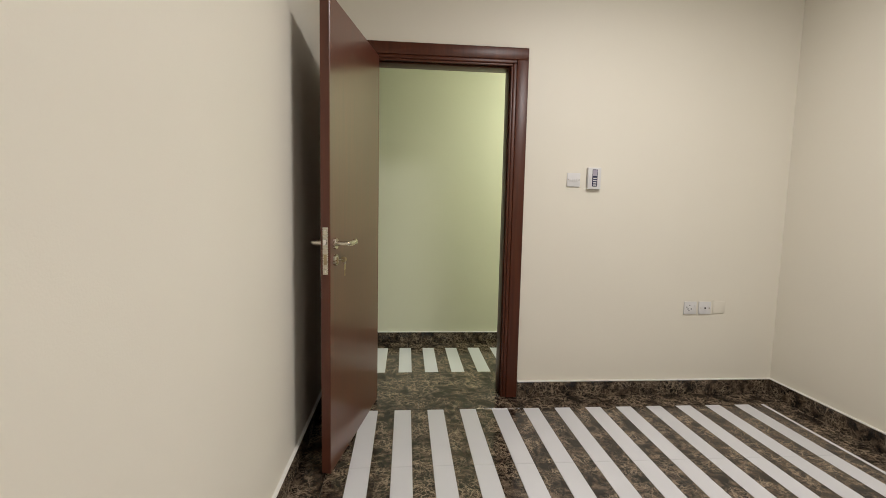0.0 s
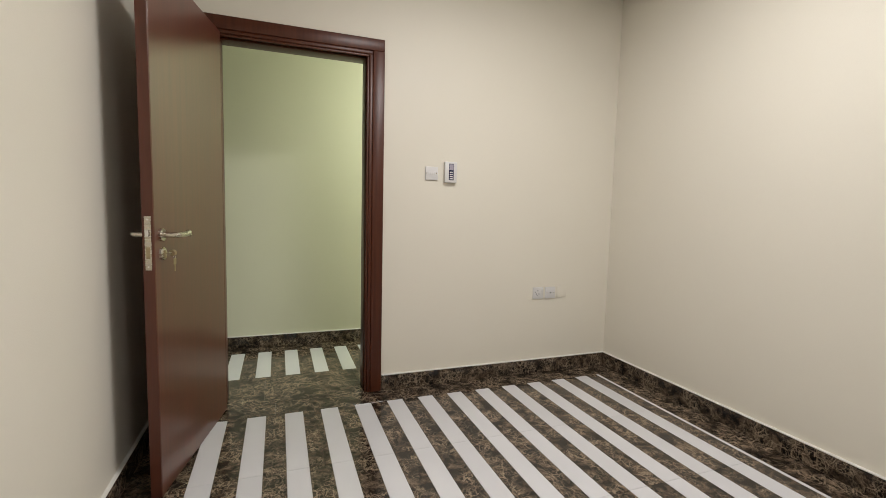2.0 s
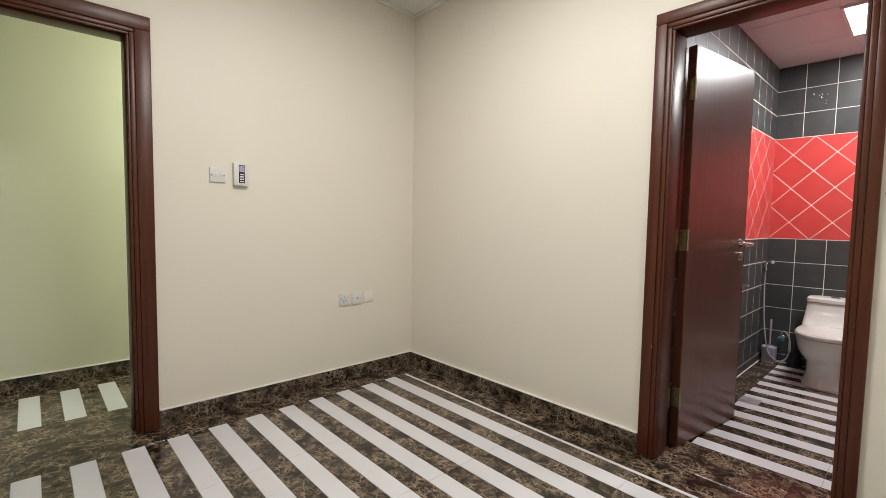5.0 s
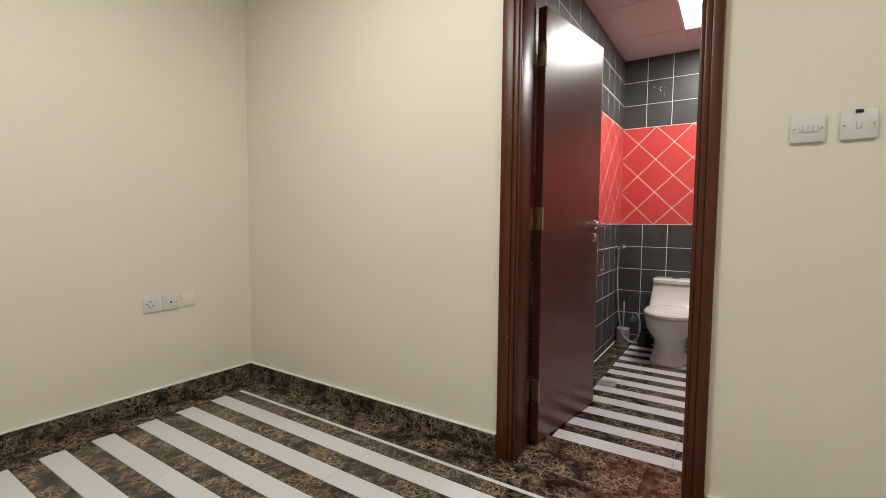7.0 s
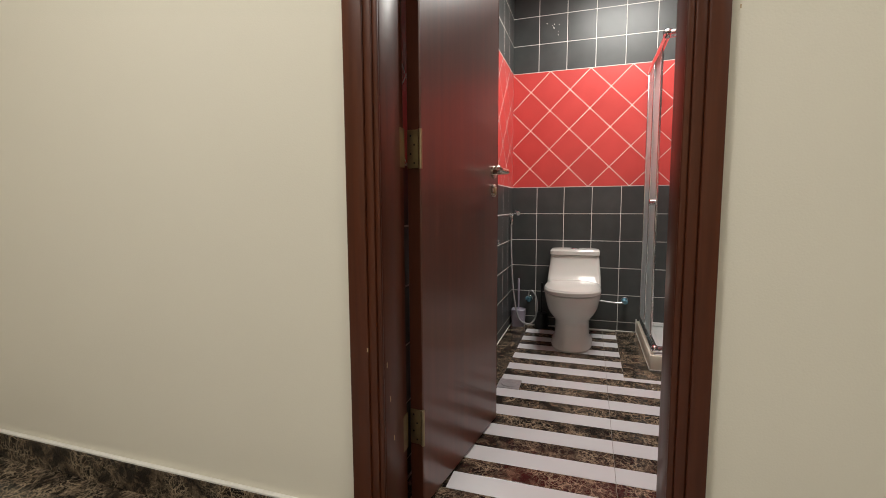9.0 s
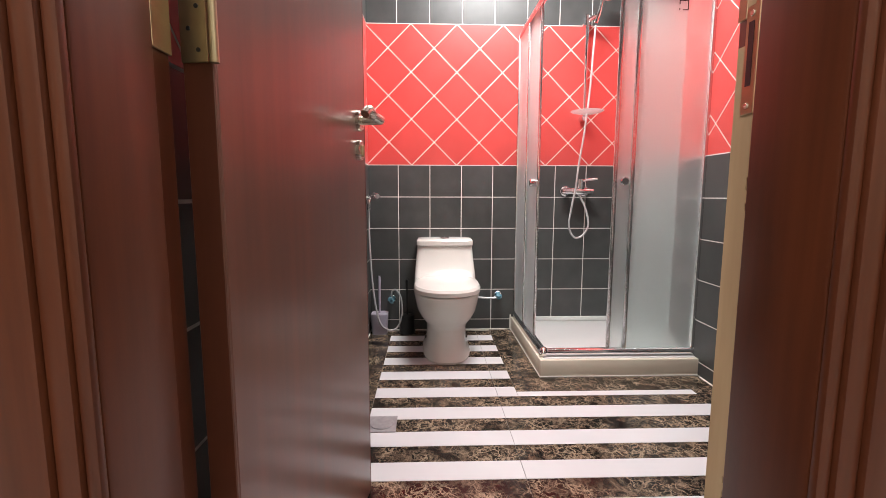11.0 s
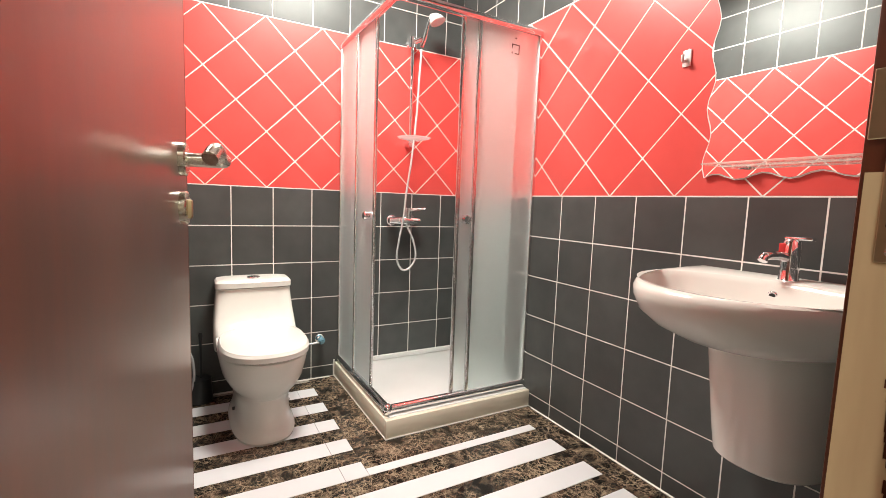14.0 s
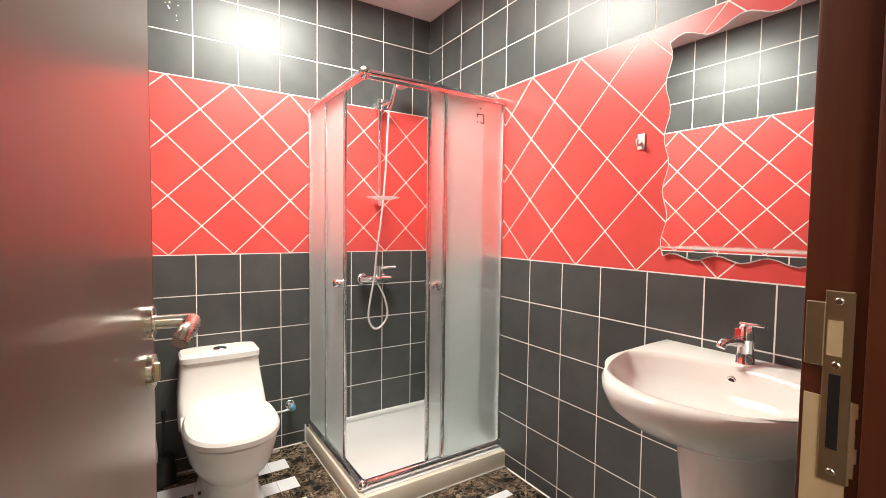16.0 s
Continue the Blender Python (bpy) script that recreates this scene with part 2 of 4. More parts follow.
# ---- plan ----
XW, XE, YN, YS = -0.235, 2.813, 2.895, -2.2         # room
BX0, BX1, BY0, BY1 = 2.985, 5.324, -0.740, 0.994    # bathroom
CY0, CY1, CX0, CX1 = 3.045, 4.07, -1.6, 3.2         # corridor
D1L, D1R, D1T = 0.092, 0.906, 2.116                 # corridor door opening
D2L, D2R, D2T = 0.906, 0.236, 2.115                 # bathroom door opening

def right_face(x):
    """The right bathroom wall runs slightly out of square."""
    return BY0 + 0.013 * (5.1 - x)


# ---- walls ----
bm = bmesh.new()
box(bm, XW - 0.15, D1L - 0.03, YN, CY0, 0, 3.0)
box(bm, D1R + 0.03, XE + 0.14, YN, CY0, 0, 3.0)
box(bm, D1L - 0.03, D1R + 0.03, YN, CY0, D1T + 0.03, 3.0)
wall_north = structure("wall_north", bm, PAINT, "cream painted wall with a doorway to the corridor", "wall")
wall_west = structure("wall_west", B(XW - 0.15, XW, YS - 0.15, YN, 0, 3.0), PAINT, "plain cream painted wall", "wall")
wall_south = structure("wall_south", B(XW, XE + 0.14, YS - 0.15, YS, 0, 3.0), PAINT, "plain cream painted wall", "wall")
bm = bmesh.new()
box(bm, XE, BX0 - 0.010, D2L + 0.03, YN, 0, 3.0)
box(bm, XE, BX0 - 0.010, YS, D2R - 0.03, 0, 3.0)
box(bm, XE, BX0 - 0.010, D2R - 0.03, D2L + 0.03, D2T + 0.03, 3.0)
wall_east = structure("wall_east", bm, PAINT, "cream painted wall with the bathroom doorway", "wall")
corridor_wall = structure("wall_corridor", B(CX0, CX1, CY1, CY1 + 0.15, 0, 3.0), CORR_PAINT, "pale green-cream painted corridor wall", "wall")
structure("wall_corridor_west", B(CX0 - 0.15, CX0, CY0, CY1 + 0.15, 0, 3.0), CORR_PAINT, "plain end wall of the corridor", "wall")
structure("wall_corridor_east", B(CX1, CX1 + 0.15, CY0, CY1 + 0.15, 0, 3.0), CORR_PAINT, "plain end wall of the corridor", "wall")
structure("ceiling", B(XW, XE, YS, YN, ROOM_H, ROOM_H + 0.05), CEIL, "white suspended ceiling of the room", "ceiling")
structure("ceiling_corridor", B(CX0, CX1, CY0, CY1, ROOM_H, ROOM_H + 0.05), CEIL, "white corridor ceiling", "ceiling")
bm = bmesh.new()
for i in range(4):
    for j in range(3):
        x0, x1 = BX0 + 0.047 + 0.6 * i - 0.047 * (i == 0), min(BX1, BX0 + 0.047 + 0.6 * (i + 1))
        y0, y1 = max(BY0 - 0.04, -0.725 + 0.6 * j), min(BY1, -0.725 + 0.6 * (j + 1))
        box(bm, x0 + 0.003, x1 - 0.003, y0 + 0.003, y1 - 0.003, BATH_H, BATH_H + 0.02, 0.002, 1)
box(bm, BX0, BX1, BY0 - 0.04, BY1, BATH_H + 0.004, BATH_H + 0.05)
structure("ceiling_bath", bm, BATHCEIL, "white suspended board ceiling of the bathroom", "ceiling")
bm = bmesh.new()
box(bm, XW, XE, YN - 0.022, YN, ROOM_H - 0.018, ROOM_H, 0.002, 1)
box(bm, XE - 0.022, XE, YS, YN - 0.022, ROOM_H - 0.018, ROOM_H, 0.002, 1)
box(bm, XW, XW + 0.022, YS, YN - 0.022, ROOM_H - 0.018, ROOM_H, 0.002, 1)
structure("trim_ceiling", bm, GRID, "white metal edge trim of the suspended ceiling", "trim")


def skirting(name, x0, x1, y0, y1, h, parent):
    part(name, B(x0, x1, y0, y1, 0, h, 0.003, 1), SKIRT, parent, "dark marble skirting board")


def skirt_cap(x0, x1, y0, y1, z, parent):
    part("skirting_joint", B(x0, x1, y0, y1, z, z + 0.006, 0.001, 1), GROUT, parent, "white sealant line above the skirting")


SK = 0.100
for nm, args, par in (("baseboard", (D1R + 0.113, XE - 0.016, YN - 0.016, YN, SK), wall_north), ("baseboard", (XW + 0.016, D1L - 0.113, YN - 0.016, YN, SK), wall_north),
                      ("baseboard", (XE - 0.016, XE, D2L + 0.096, YN, SK), wall_east), ("baseboard", (XE - 0.016, XE, YS + 0.016, D2R - 0.080, SK), wall_east),
                      ("baseboard", (XW, XW + 0.016, YS + 0.016, YN, SK), wall_west), ("baseboard", (XW, XE, YS, YS + 0.016, SK), wall_south),
                      ("baseboard", (CX0, CX1, CY1 - 0.016, CY1, SK), corridor_wall)):
    skirting(nm, *args, par)
    a = args
    skirt_cap(a[0], a[1], a[2], a[3], SK, par)


# ---- ceiling lights ----
def panel_light(x, y, z, glow, label):
    t = thing("ceiling_light", x, y, z - 0.014, label, "ceiling light", "square ceiling lights")
    bm = bmesh.new()
    for s in (-1, 1):
        box(bm, x - 0.298, x + 0.298, y + s * 0.29 - 0.008, y + s * 0.29 + 0.008, z - 0.014, z)
        box(bm, x + s * 0.29 - 0.008, x + s * 0.29 + 0.008, y - 0.282, y + 0.282, z - 0.014, z)
    part("frame", bm, GRID, t)
    part("diffuser", B(x - 0.282, x + 0.282, y - 0.282, y + 0.282, z - 0.012, z - 0.002), glow, t, "glowing white diffuser")


# the panel at y = -1.10 is made up to go with the added fill
for py in (1.30, -1.10):
    panel_light(1.50, py, ROOM_H, PANEL, "unseen square white recessed light panel, lit, in the room ceiling")
panel_light(2.25, 3.50, ROOM_H, PANELG, "square white recessed light panel, lit, in the corridor ceiling")
panel_light(4.54, 0.19, BATH_H, PANELB, "square white recessed light panel, lit, in the bathroom ceiling")


# ---- door frames ----
def casing_profile_box(bm, a0, a1, b0, b1, axis, u0, u1):
    if axis == "y":
        box(bm, a0, a1, u0, u1, b0, b1, 0.004, 2)
    else:
        box(bm, u0, u1, a0, a1, b0, b1, 0.004, 2)


def door_frame(name, axis, lo, hi, top, face, back, out, label, rebate_at, rebate_end):
    """Casing on the face side (out = direction of the room), lining through the wall, and a stop with rebate."""
    x = 0.5 * (lo + hi) if axis == "y" else face
    y = face if axis == "y" else 0.5 * (lo + hi)
    t = thing(name, x, y, 0, label, "door frame")
    t["kind"] = "structure"

    def put(nm, spans, u0, u1, mat=WOOD, lab=""):
        bm = bmesh.new()
        for a0, a1, b0, b1 in spans:
            casing_profile_box(bm, a0, a1, b0, b1, axis, min(u0, u1), max(u0, u1))
        return part(nm, bm, mat, t, lab)
    w = 0.090 if axis == "x" else 0.108
    f1, f2, f3 = face + out * 0.022, face + out * 0.016, face + out * 0.011
    for nm, s, edge in (("casing", -1, lo), ("casing", 1, hi)):
        o0, o1 = sorted((edge + s * 0.036, edge + s * (0.074 if axis == "x" and s < 0 else w)))
        put(nm, [(o0, o1, 0, top + 0.036)], face, f1)
        o0, o1 = sorted((edge + s * 0.014, edge + s * 0.036))
        put("casing_moulding", [(o0, o1, 0, top + 0.014)], face, f2)
        o0, o1 = sorted((edge + s * 0.000, edge + s * 0.014))
        put("casing_bead", [(o0, o1, 0, top + 0.0)], face, f3)
    put("head_casing", [(lo - (0.074 if axis == "x" else w), hi + w, top + 0.036, top + w)], face, f1)
    put("head_moulding", [(lo - 0.036, hi + 0.036, top + 0.014, top + 0.036)], face, f2)
    put("head_bead", [(lo - 0.014, hi + 0.014, top, top + 0.014)], face, f3)
    u0, u1 = sorted((face, back))
    put("jamb", [(lo - 0.03, lo - 0.012, 0, top + 0.012)], u0, u1)
    put("jamb", [(hi + 0.012, hi + 0.03, 0, top + 0.012)], u0, u1)
    put("head", [(lo - 0.03, hi + 0.03, top + 0.012, top + 0.03)], u0, u1)
    put("stop", [(lo - 0.012, lo, 0, top)], rebate_at, rebate_end)
    put("stop", [(hi, hi + 0.012, 0, top)], rebate_at, rebate_end)
    put("head_stop", [(lo - 0.012, hi + 0.012, top, top + 0.012)], rebate_at, rebate_end)
    return t


frame1 = door_frame("door_frame_1", "y", D1L, D1R, D1T, YN, CY0, -1, "dark mahogany door frame round the corridor doorway", YN + 0.045, CY0)
frame2 = door_frame("door_frame_2", "x", D2R, D2L, D2T, XE, BX0, -1, "dark mahogany door frame round the bathroom doorway, paint flaking at the rebate", XE, BX0 - 0.052)

# bare wood strip and strike plate on the rebate of the bathroom frame
XJ = BX0 - 0.140
bm = bmesh.new()
z, rs, e = 0.0, random.Random(4), 0.100
while z < 1.065:
    h = rs.uniform(0.006, 0.016)
    e = min(0.110, max(0.092, e + rs.uniform(-0.003, 0.003)))
    box(bm, XJ + e, BX0 - 0.005, D2R - 0.0125, D2R - 0.0105, z, z + h)
    z += h
part("bare_strip", bm, RAWWOOD, frame2, "bare tan wood where the paint has flaked")
plate = part("strike_plate", B(BX0 - 0.042, BX0 - 0.019, D2R - 0.0105, D2R - 0.0085, 0.985, 1.174, 0.001, 1), BRASS, frame2, "dull brass strike plate")
part("strike_lip", B(BX0 - 0.020, BX0 - 0.004, D2R - 0.0105, D2R - 0.008, 1.098, 1.162, 0.001, 1), BRASS, plate)
part("latch_hole", B(BX0 - 0.034, BX0 - 0.022, D2R - 0.0086, D2R - 0.0080, 1.110, 1.145), RAWWOOD, plate)
part("bolt_hole", B(BX0 - 0.034, BX0 - 0.025, D2R - 0.0086, D2R - 0.0080, 1.018, 1.092), BLACKP, plate)
for z in (1.164, 1.101, 0.995):
    part("screw", disc((BX0 - 0.030, D2R - 0.0086, z), (BX0 - 0.030, D2R - 0.0070, z), 0.0038, 0.001, 12), STEEL, plate)
# worn chips of the jamb
for x, z in ((XE + 0.03, 0.42), (XE + 0.012, 0.52), (XE + 0.05, 0.30)):
    part("paint_chip", B(x, x + 0.003, D2L - 0.0008, D2L + 0.001, z, z + 0.014), RAWWOOD, frame2, "small chip in the paint")


for y, z, w, h in ((D2L + 0.036, 0.57, 0.003, 0.010), (D2L + 0.037, 1.55, 0.002, 0.006), (D2R - 0.088, 1.31, 0.002, 0.007), (D2L + 0.060, 0.16, 0.002, 0.005)):
    part("paint_chip", B(XE - 0.0226, XE - 0.0215, y, y + w, z, z + h), RAWWOOD, frame2, "small chip in the paint")


# ---- door leaves ----
def lever(t, x, ysign, z, toward, key=None):
    """A lever handle with round roses on the face at local y = 0 (ysign -1) or the thickness (ysign 1)."""
    y0 = 0.0 if ysign < 0 else 0.042
    s = ysign
    rose = part("rose", disc((x, y0, z), (x, y0 + s * 0.010, z), 0.026, 0.002), STEEL, t, "round brushed steel rose", True)
    pts = [(x, y0 + s * 0.008, z), (x, y0 + s * 0.036, z), (x + toward * 0.001, y0 + s * 0.054, z), (x + toward * 0.010, y0 + s * 0.062, z),
           (x + toward * 0.075, y0 + s * 0.062, z - 0.001), (x + toward * 0.095, y0 + s * 0.062, z + 0.005), (x + toward * 0.112, y0 + s * 0.060, z + 0.006), (x + toward * 0.128, y0 + s * 0.055, z - 0.006)]
    part("lever", T(smooth_line(pts, 6), 0.0108, 14), STEEL, rose, "", True)
    lock = part("key_rose", disc((x, y0, z - 0.075), (x, y0 + s * 0.010, z - 0.075), 0.026, 0.002), STEEL, t, "round keyhole rose", True)
    part("cylinder", B(x - 0.006, x + 0.006, min(y0, y0 + s * 0.016), max(y0, y0 + s * 0.016), z - 0.092, z - 0.062, 0.003, 2), BRASS, lock, "", True)
    return lock


def door_leaf(name, x, y, rz, width, height, label, lever_at, hinge_mat):
    """A flush leaf, local x from the hinge edge, local y its thickness."""
    t = thing(name, x, y, 0.008, label, "door", rz=rz)
    t["kind"] = "structure"
    part("panel", B(0.006, width - 0.006, 0, 0.042, 0, height, 0.0015, 1), LEAFWOOD, t, "", True)
    part("edge_lipping", B(width - 0.006, width, 0, 0.042, 0, height, 0.0015, 1), EDGEWOOD, t, "reddish wood lipping", True)
    part("edge_lipping", B(0, 0.006, 0, 0.042, 0, height, 0.0015, 1), EDGEWOOD, t, "reddish wood lipping", True)
    plate = part("lock_faceplate", B(width - 0.001, width + 0.0015, 0.009, 0.033, lever_at - 0.135, lever_at + 0.075, 0.001, 1), STEEL, t, "brushed steel mortice lock faceplate", True)
    part("latch", B(width, width + 0.010, 0.014, 0.028, lever_at - 0.004, lever_at + 0.022, 0.003, 2), CHROME, plate, "", True)
    part("bolt", B(width, width + 0.0022, 0.014, 0.028, lever_at - 0.09, lever_at - 0.045, 0.0005, 1), BRASS, plate, "", True)
    for z in (lever_at + 0.062, lever_at - 0.122):
        part("screw", disc((width, 0.021, z), (width + 0.002, 0.021, z), 0.004, 0.0008, 10), CHROME, plate, "", True)
    lock = lever(t, width - 0.062, -1, lever_at, -1)
    lock2 = lever(t, width - 0.062, 1, lever_at, -1)
    return t, lock, lock2


# corridor leaf: the visible face is local +y side
dx, dy = -0.197, -0.980
ang = math.degrees(math.atan2(dy, dx))
leaf1, k1, k2 = door_leaf("door_1", 0.060, 2.868, ang, 0.815, 2.122, "open dark mahogany flush door with steel lever and keys", 1.062, STEEL)
# keys hang from the lock on the visible face
part("key", T([(0.753, 0.056, 0.987), (0.753, 0.078, 0.989)], 0.003, 8), STEEL, k2, "key in the lock", True)
part("key_bow", disc((0.753, 0.080, 0.989), (0.740, 0.083, 0.991), 0.012, 0.0006, 18), BRASS, k2, "", True)
part("key_ring", T([(0.742 + 0.009 * math.cos(a), 0.084, 0.975 + 0.012 * math.sin(a)) for a in (i * math.pi / 10 for i in range(21))], 0.0012, 6), CHROME, k2, "", True)
part("spare_key", B(0.729, 0.751, 0.083, 0.0855, 0.943, 0.967, 0.001, 1), BRASS, k2, "spare key hanging from the ring", True)
part("spare_key_blade", B(0.737, 0.744, 0.083, 0.0855, 0.915, 0.944, 0.0005, 1), BRASS, k2, "", True)

leaf2, k3, k4 = door_leaf("door_2", 3.010, 0.878, -8.2, 0.674, 2.085, "open dark mahogany flush bathroom door with steel lever", 1.072, BRASS)
for z in (0.262, 1.10, 1.868):
    h = part("hinge", B(-0.005, -0.002, 0.004, 0.040, z - 0.055, z + 0.055, 0.0008, 1), BRASS, leaf2, "dull brass butt hinge", True)
    part("knuckle", T([(-0.004, -0.004, z - 0.056), (-0.004, -0.004, z + 0.056)], 0.006, 12), BRASS, h, "", True)
    for i in range(4):
        part("screw", disc((-0.005, 0.016 + 0.012 * (i % 2), z - 0.04 + 0.026 * i), (-0.0062, 0.016 + 0.012 * (i % 2), z - 0.04 + 0.026 * i), 0.003, 0.0005, 8), BLACKP, h, "", True)
    part("frame_hinge_leaf", B(2.945, 2.984, D2L + 0.0085, D2L + 0.0115, z - 0.047, z + 0.063, 0.0008, 1), BRASS, frame2, "brass hinge leaf on the jamb")


# ---- wall plates ----
def wall_plate(name, axis, a, z, face, out, label, category, w=0.086, h=0.086, d=0.010, mat=None):
    """A plate on a wall. axis: the wall's running axis; a: centre along it."""
    x, y = (a, face) if axis == "x" else (face, a)
    t = thing(name, x, y, z - h / 2, label, category)

    def put(nm, a0, a1, z0, z1, d0, d1, m, bevel=0.0, lab="", parent=None):
        u0, u1 = sorted((face + out * d0, face + out * d1))
        bm = B(a0, a1, u0, u1, z0, z1, bevel=bevel) if axis == "x" else B(u0, u1, a0, a1, z0, z1, bevel=bevel)
        return part(nm, bm, m, parent or t, lab)
    put("plate", a - w / 2, a + w / 2, z - h / 2, z + h / 2, 0, d, mat or PLASTIC, 0.003)
    return t, put


def switch(axis, a, z, face, out, gangs, label, neon=False, w=0.086):
    t, put = wall_plate("light_switch", axis, a, z, face, out, label, "light switch", w=w)
    for i in range(gangs):
        c = a + (i - (gangs - 1) / 2) * 0.0135
        put("rocker", c - 0.006, c + 0.006, z - 0.011, z + 0.011, 0.0095, 0.0125, PLASTIC, 0.001)
    for s in (-1, 1):
        put("screw", a + s * 0.034 - 0.003, a + s * 0.034 + 0.003, z - 0.003, z + 0.003, 0.0098, 0.0105, STEEL)
    if neon:
        put("neon_marker", a - 0.008, a + 0.010, z + 0.036, z + 0.046, 0.004, 0.0135, BLACKP, 0.001, "black marker")


switch("x", 1.337, 1.432, YN, -1, 4, "white four-gang light switch plate on the cream wall")
switch("y", -0.074, 1.395, XE, -1, 4, "white four-gang light switch plate beside the bathroom door")
switch("y", -0.196, 1.395, XE, -1, 1, "white single switch plate with a black marker", True)
t, put = wall_plate("thermostat", "x", 1.466, 1.444, YN, -1, "white thermostat with a dark display panel", "thermostat", 0.086, 0.135, 0.026)
disp = put("display", 1.451, 1.485, 1.392, 1.500, 0.0255, 0.0275, DARKLCD, 0.001, "dark blue display")
put("screen", 1.454, 1.482, 1.458, 1.496, 0.0274, 0.0280, GREYP, 0, "grey screen", disp)
for i in range(4):
    put("button", 1.457, 1.479, 1.398 + 0.014 * i, 1.405 + 0.014 * i, 0.0274, 0.0284, PLASTIC, 0, "", disp)
t, put = wall_plate("power_socket", "x", 2.185, 0.600, YN, -1, "white power socket plate with switch", "socket")
for da, dz in ((0, 0.018), (-0.011, -0.006), (0.011, -0.006), (-0.020, 0.006), (-0.004, -0.018)):
    put("pin_hole", 2.180 + da - 0.003, 2.180 + da + 0.003, 0.600 + dz - 0.004, 0.600 + dz + 0.004, 0.0098, 0.0104, BLACKP)
put("rocker", 2.208, 2.220, 0.606, 0.626, 0.0095, 0.0130, PLASTIC, 0.001)
t, put = wall_plate("aerial_socket", "x", 2.289, 0.600, YN, -1, "white aerial socket plate with a round jack", "socket")
put("jack", 2.284, 2.294, 0.595, 0.605, 0.0098, 0.0135, BLACKP, 0.001)
for s in (-1, 1):
    put("screw", 2.289 + s * 0.03 - 0.003, 2.289 + s * 0.03 + 0.003, 0.597, 0.603, 0.0098, 0.0106, STEEL)
wall_plate("blank_plate", "x", 2.392, 0.604, YN, -1, "cream-painted blank cover plate on the wall", "cover plate", d=0.005, mat=PAINT)


# ---- toilet ----
def oval(z, x0, x1, yc, hy, n=2.6, k=40, flat_back=None):
    xc, hx = (x0 + x1) / 2, (x1 - x0) / 2
    out = []
    for i in range(k):
        a = 2 * math.pi * i / k
        c, s = math.cos(a), math.sin(a)
        p = n if c < 0 or flat_back is None else flat_back
        out.append((xc + hx * math.copysign(abs(c) ** (2 / p), c), yc + hy * math.copysign(abs(s) ** (2 / p), s), z))
    return out


TY = 0.508
toilet = thing("toilet", 5.0, TY, 0, "white one-piece ceramic toilet with closed lid", "toilet")
rings = [oval(0.000, 4.687, 5.260, TY, 0.133), oval(0.012, 4.682, 5.265, TY, 0.136), oval(0.035, 4.692, 5.260, TY, 0.126), oval(0.050, 4.704, 5.255, TY, 0.118), oval(0.090, 4.714, 5.250, TY, 0.113),
         oval(0.150, 4.722, 5.250, TY, 0.112), oval(0.178, 4.718, 5.260, TY, 0.115), oval(0.200, 4.697, 5.270, TY, 0.128), oval(0.230, 4.667, 5.285, TY, 0.150), oval(0.265, 4.642, 5.300, TY, 0.166),
         oval(0.316, 4.622, 5.310, TY, 0.177), oval(0.352, 4.612, 5.315, TY, 0.184), oval(0.369, 4.612, 5.315, TY, 0.184), oval(0.373, 4.618, 5.310, TY, 0.180)]
part("bowl", loft(bmesh.new(), rings), CERAMIC, toilet)
rings = [oval(0.376, 4.614, 5.065, TY, 0.176, 2.3, 40, 3), oval(0.380, 4.606, 5.073, TY, 0.182, 2.3, 40, 3), oval(0.400, 4.606, 5.073, TY, 0.182, 2.3, 40, 3),
         oval(0.412, 4.616, 5.063, TY, 0.174, 2.3, 40, 3), oval(0.420, 4.652, 5.030, TY, 0.148, 2.3, 40, 3), oval(0.424, 4.742, 4.950, TY, 0.080, 2.3, 40, 3)]
part("seat_lid", loft(bmesh.new(), rings), CERAMIC, toilet, "closed white plastic seat lid")
rings = [oval(0.300, 5.042, 5.319, TY, 0.186, 5), oval(0.373, 5.047, 5.319, TY, 0.188, 6), oval(0.418, 5.097, 5.319, TY, 0.186, 7), oval(0.469, 5.137, 5.319, TY, 0.181, 8),
         oval(0.530, 5.154, 5.319, TY, 0.175, 8), oval(0.577, 5.160, 5.319, TY, 0.171, 8)]
part("tank", loft(bmesh.new(), rings), CERAMIC, toilet)
rings = [oval(0.579, 5.158, 5.319, TY, 0.170, 8), oval(0.582, 5.150, 5.319, TY, 0.175, 8), oval(0.608, 5.150, 5.319, TY, 0.175, 8), oval(0.618, 5.158, 5.319, TY, 0.167, 7), oval(0.621, 5.182, 5.319, TY, 0.140, 6)]
part("tank_lid", loft(bmesh.new(), rings), CERAMIC, toilet)
b = part("flush_button", disc((5.222, TY, 0.619), (5.222, TY, 0.628), 0.031, 0.004), CHROME, toilet, "chrome flush button")
part("button_split", B(5.192, 5.252, TY - 0.001, TY + 0.001, 0.6275, 0.6288), BLACKP, b)
for s in (-1, 1):
    part("bolt_cap", disc((4.94, TY + s * 0.112, 0.075), (4.94, TY + s * 0.124, 0.075), 0.008, 0.002, 14), BLACKP, toilet, "dark floor bolt hole")


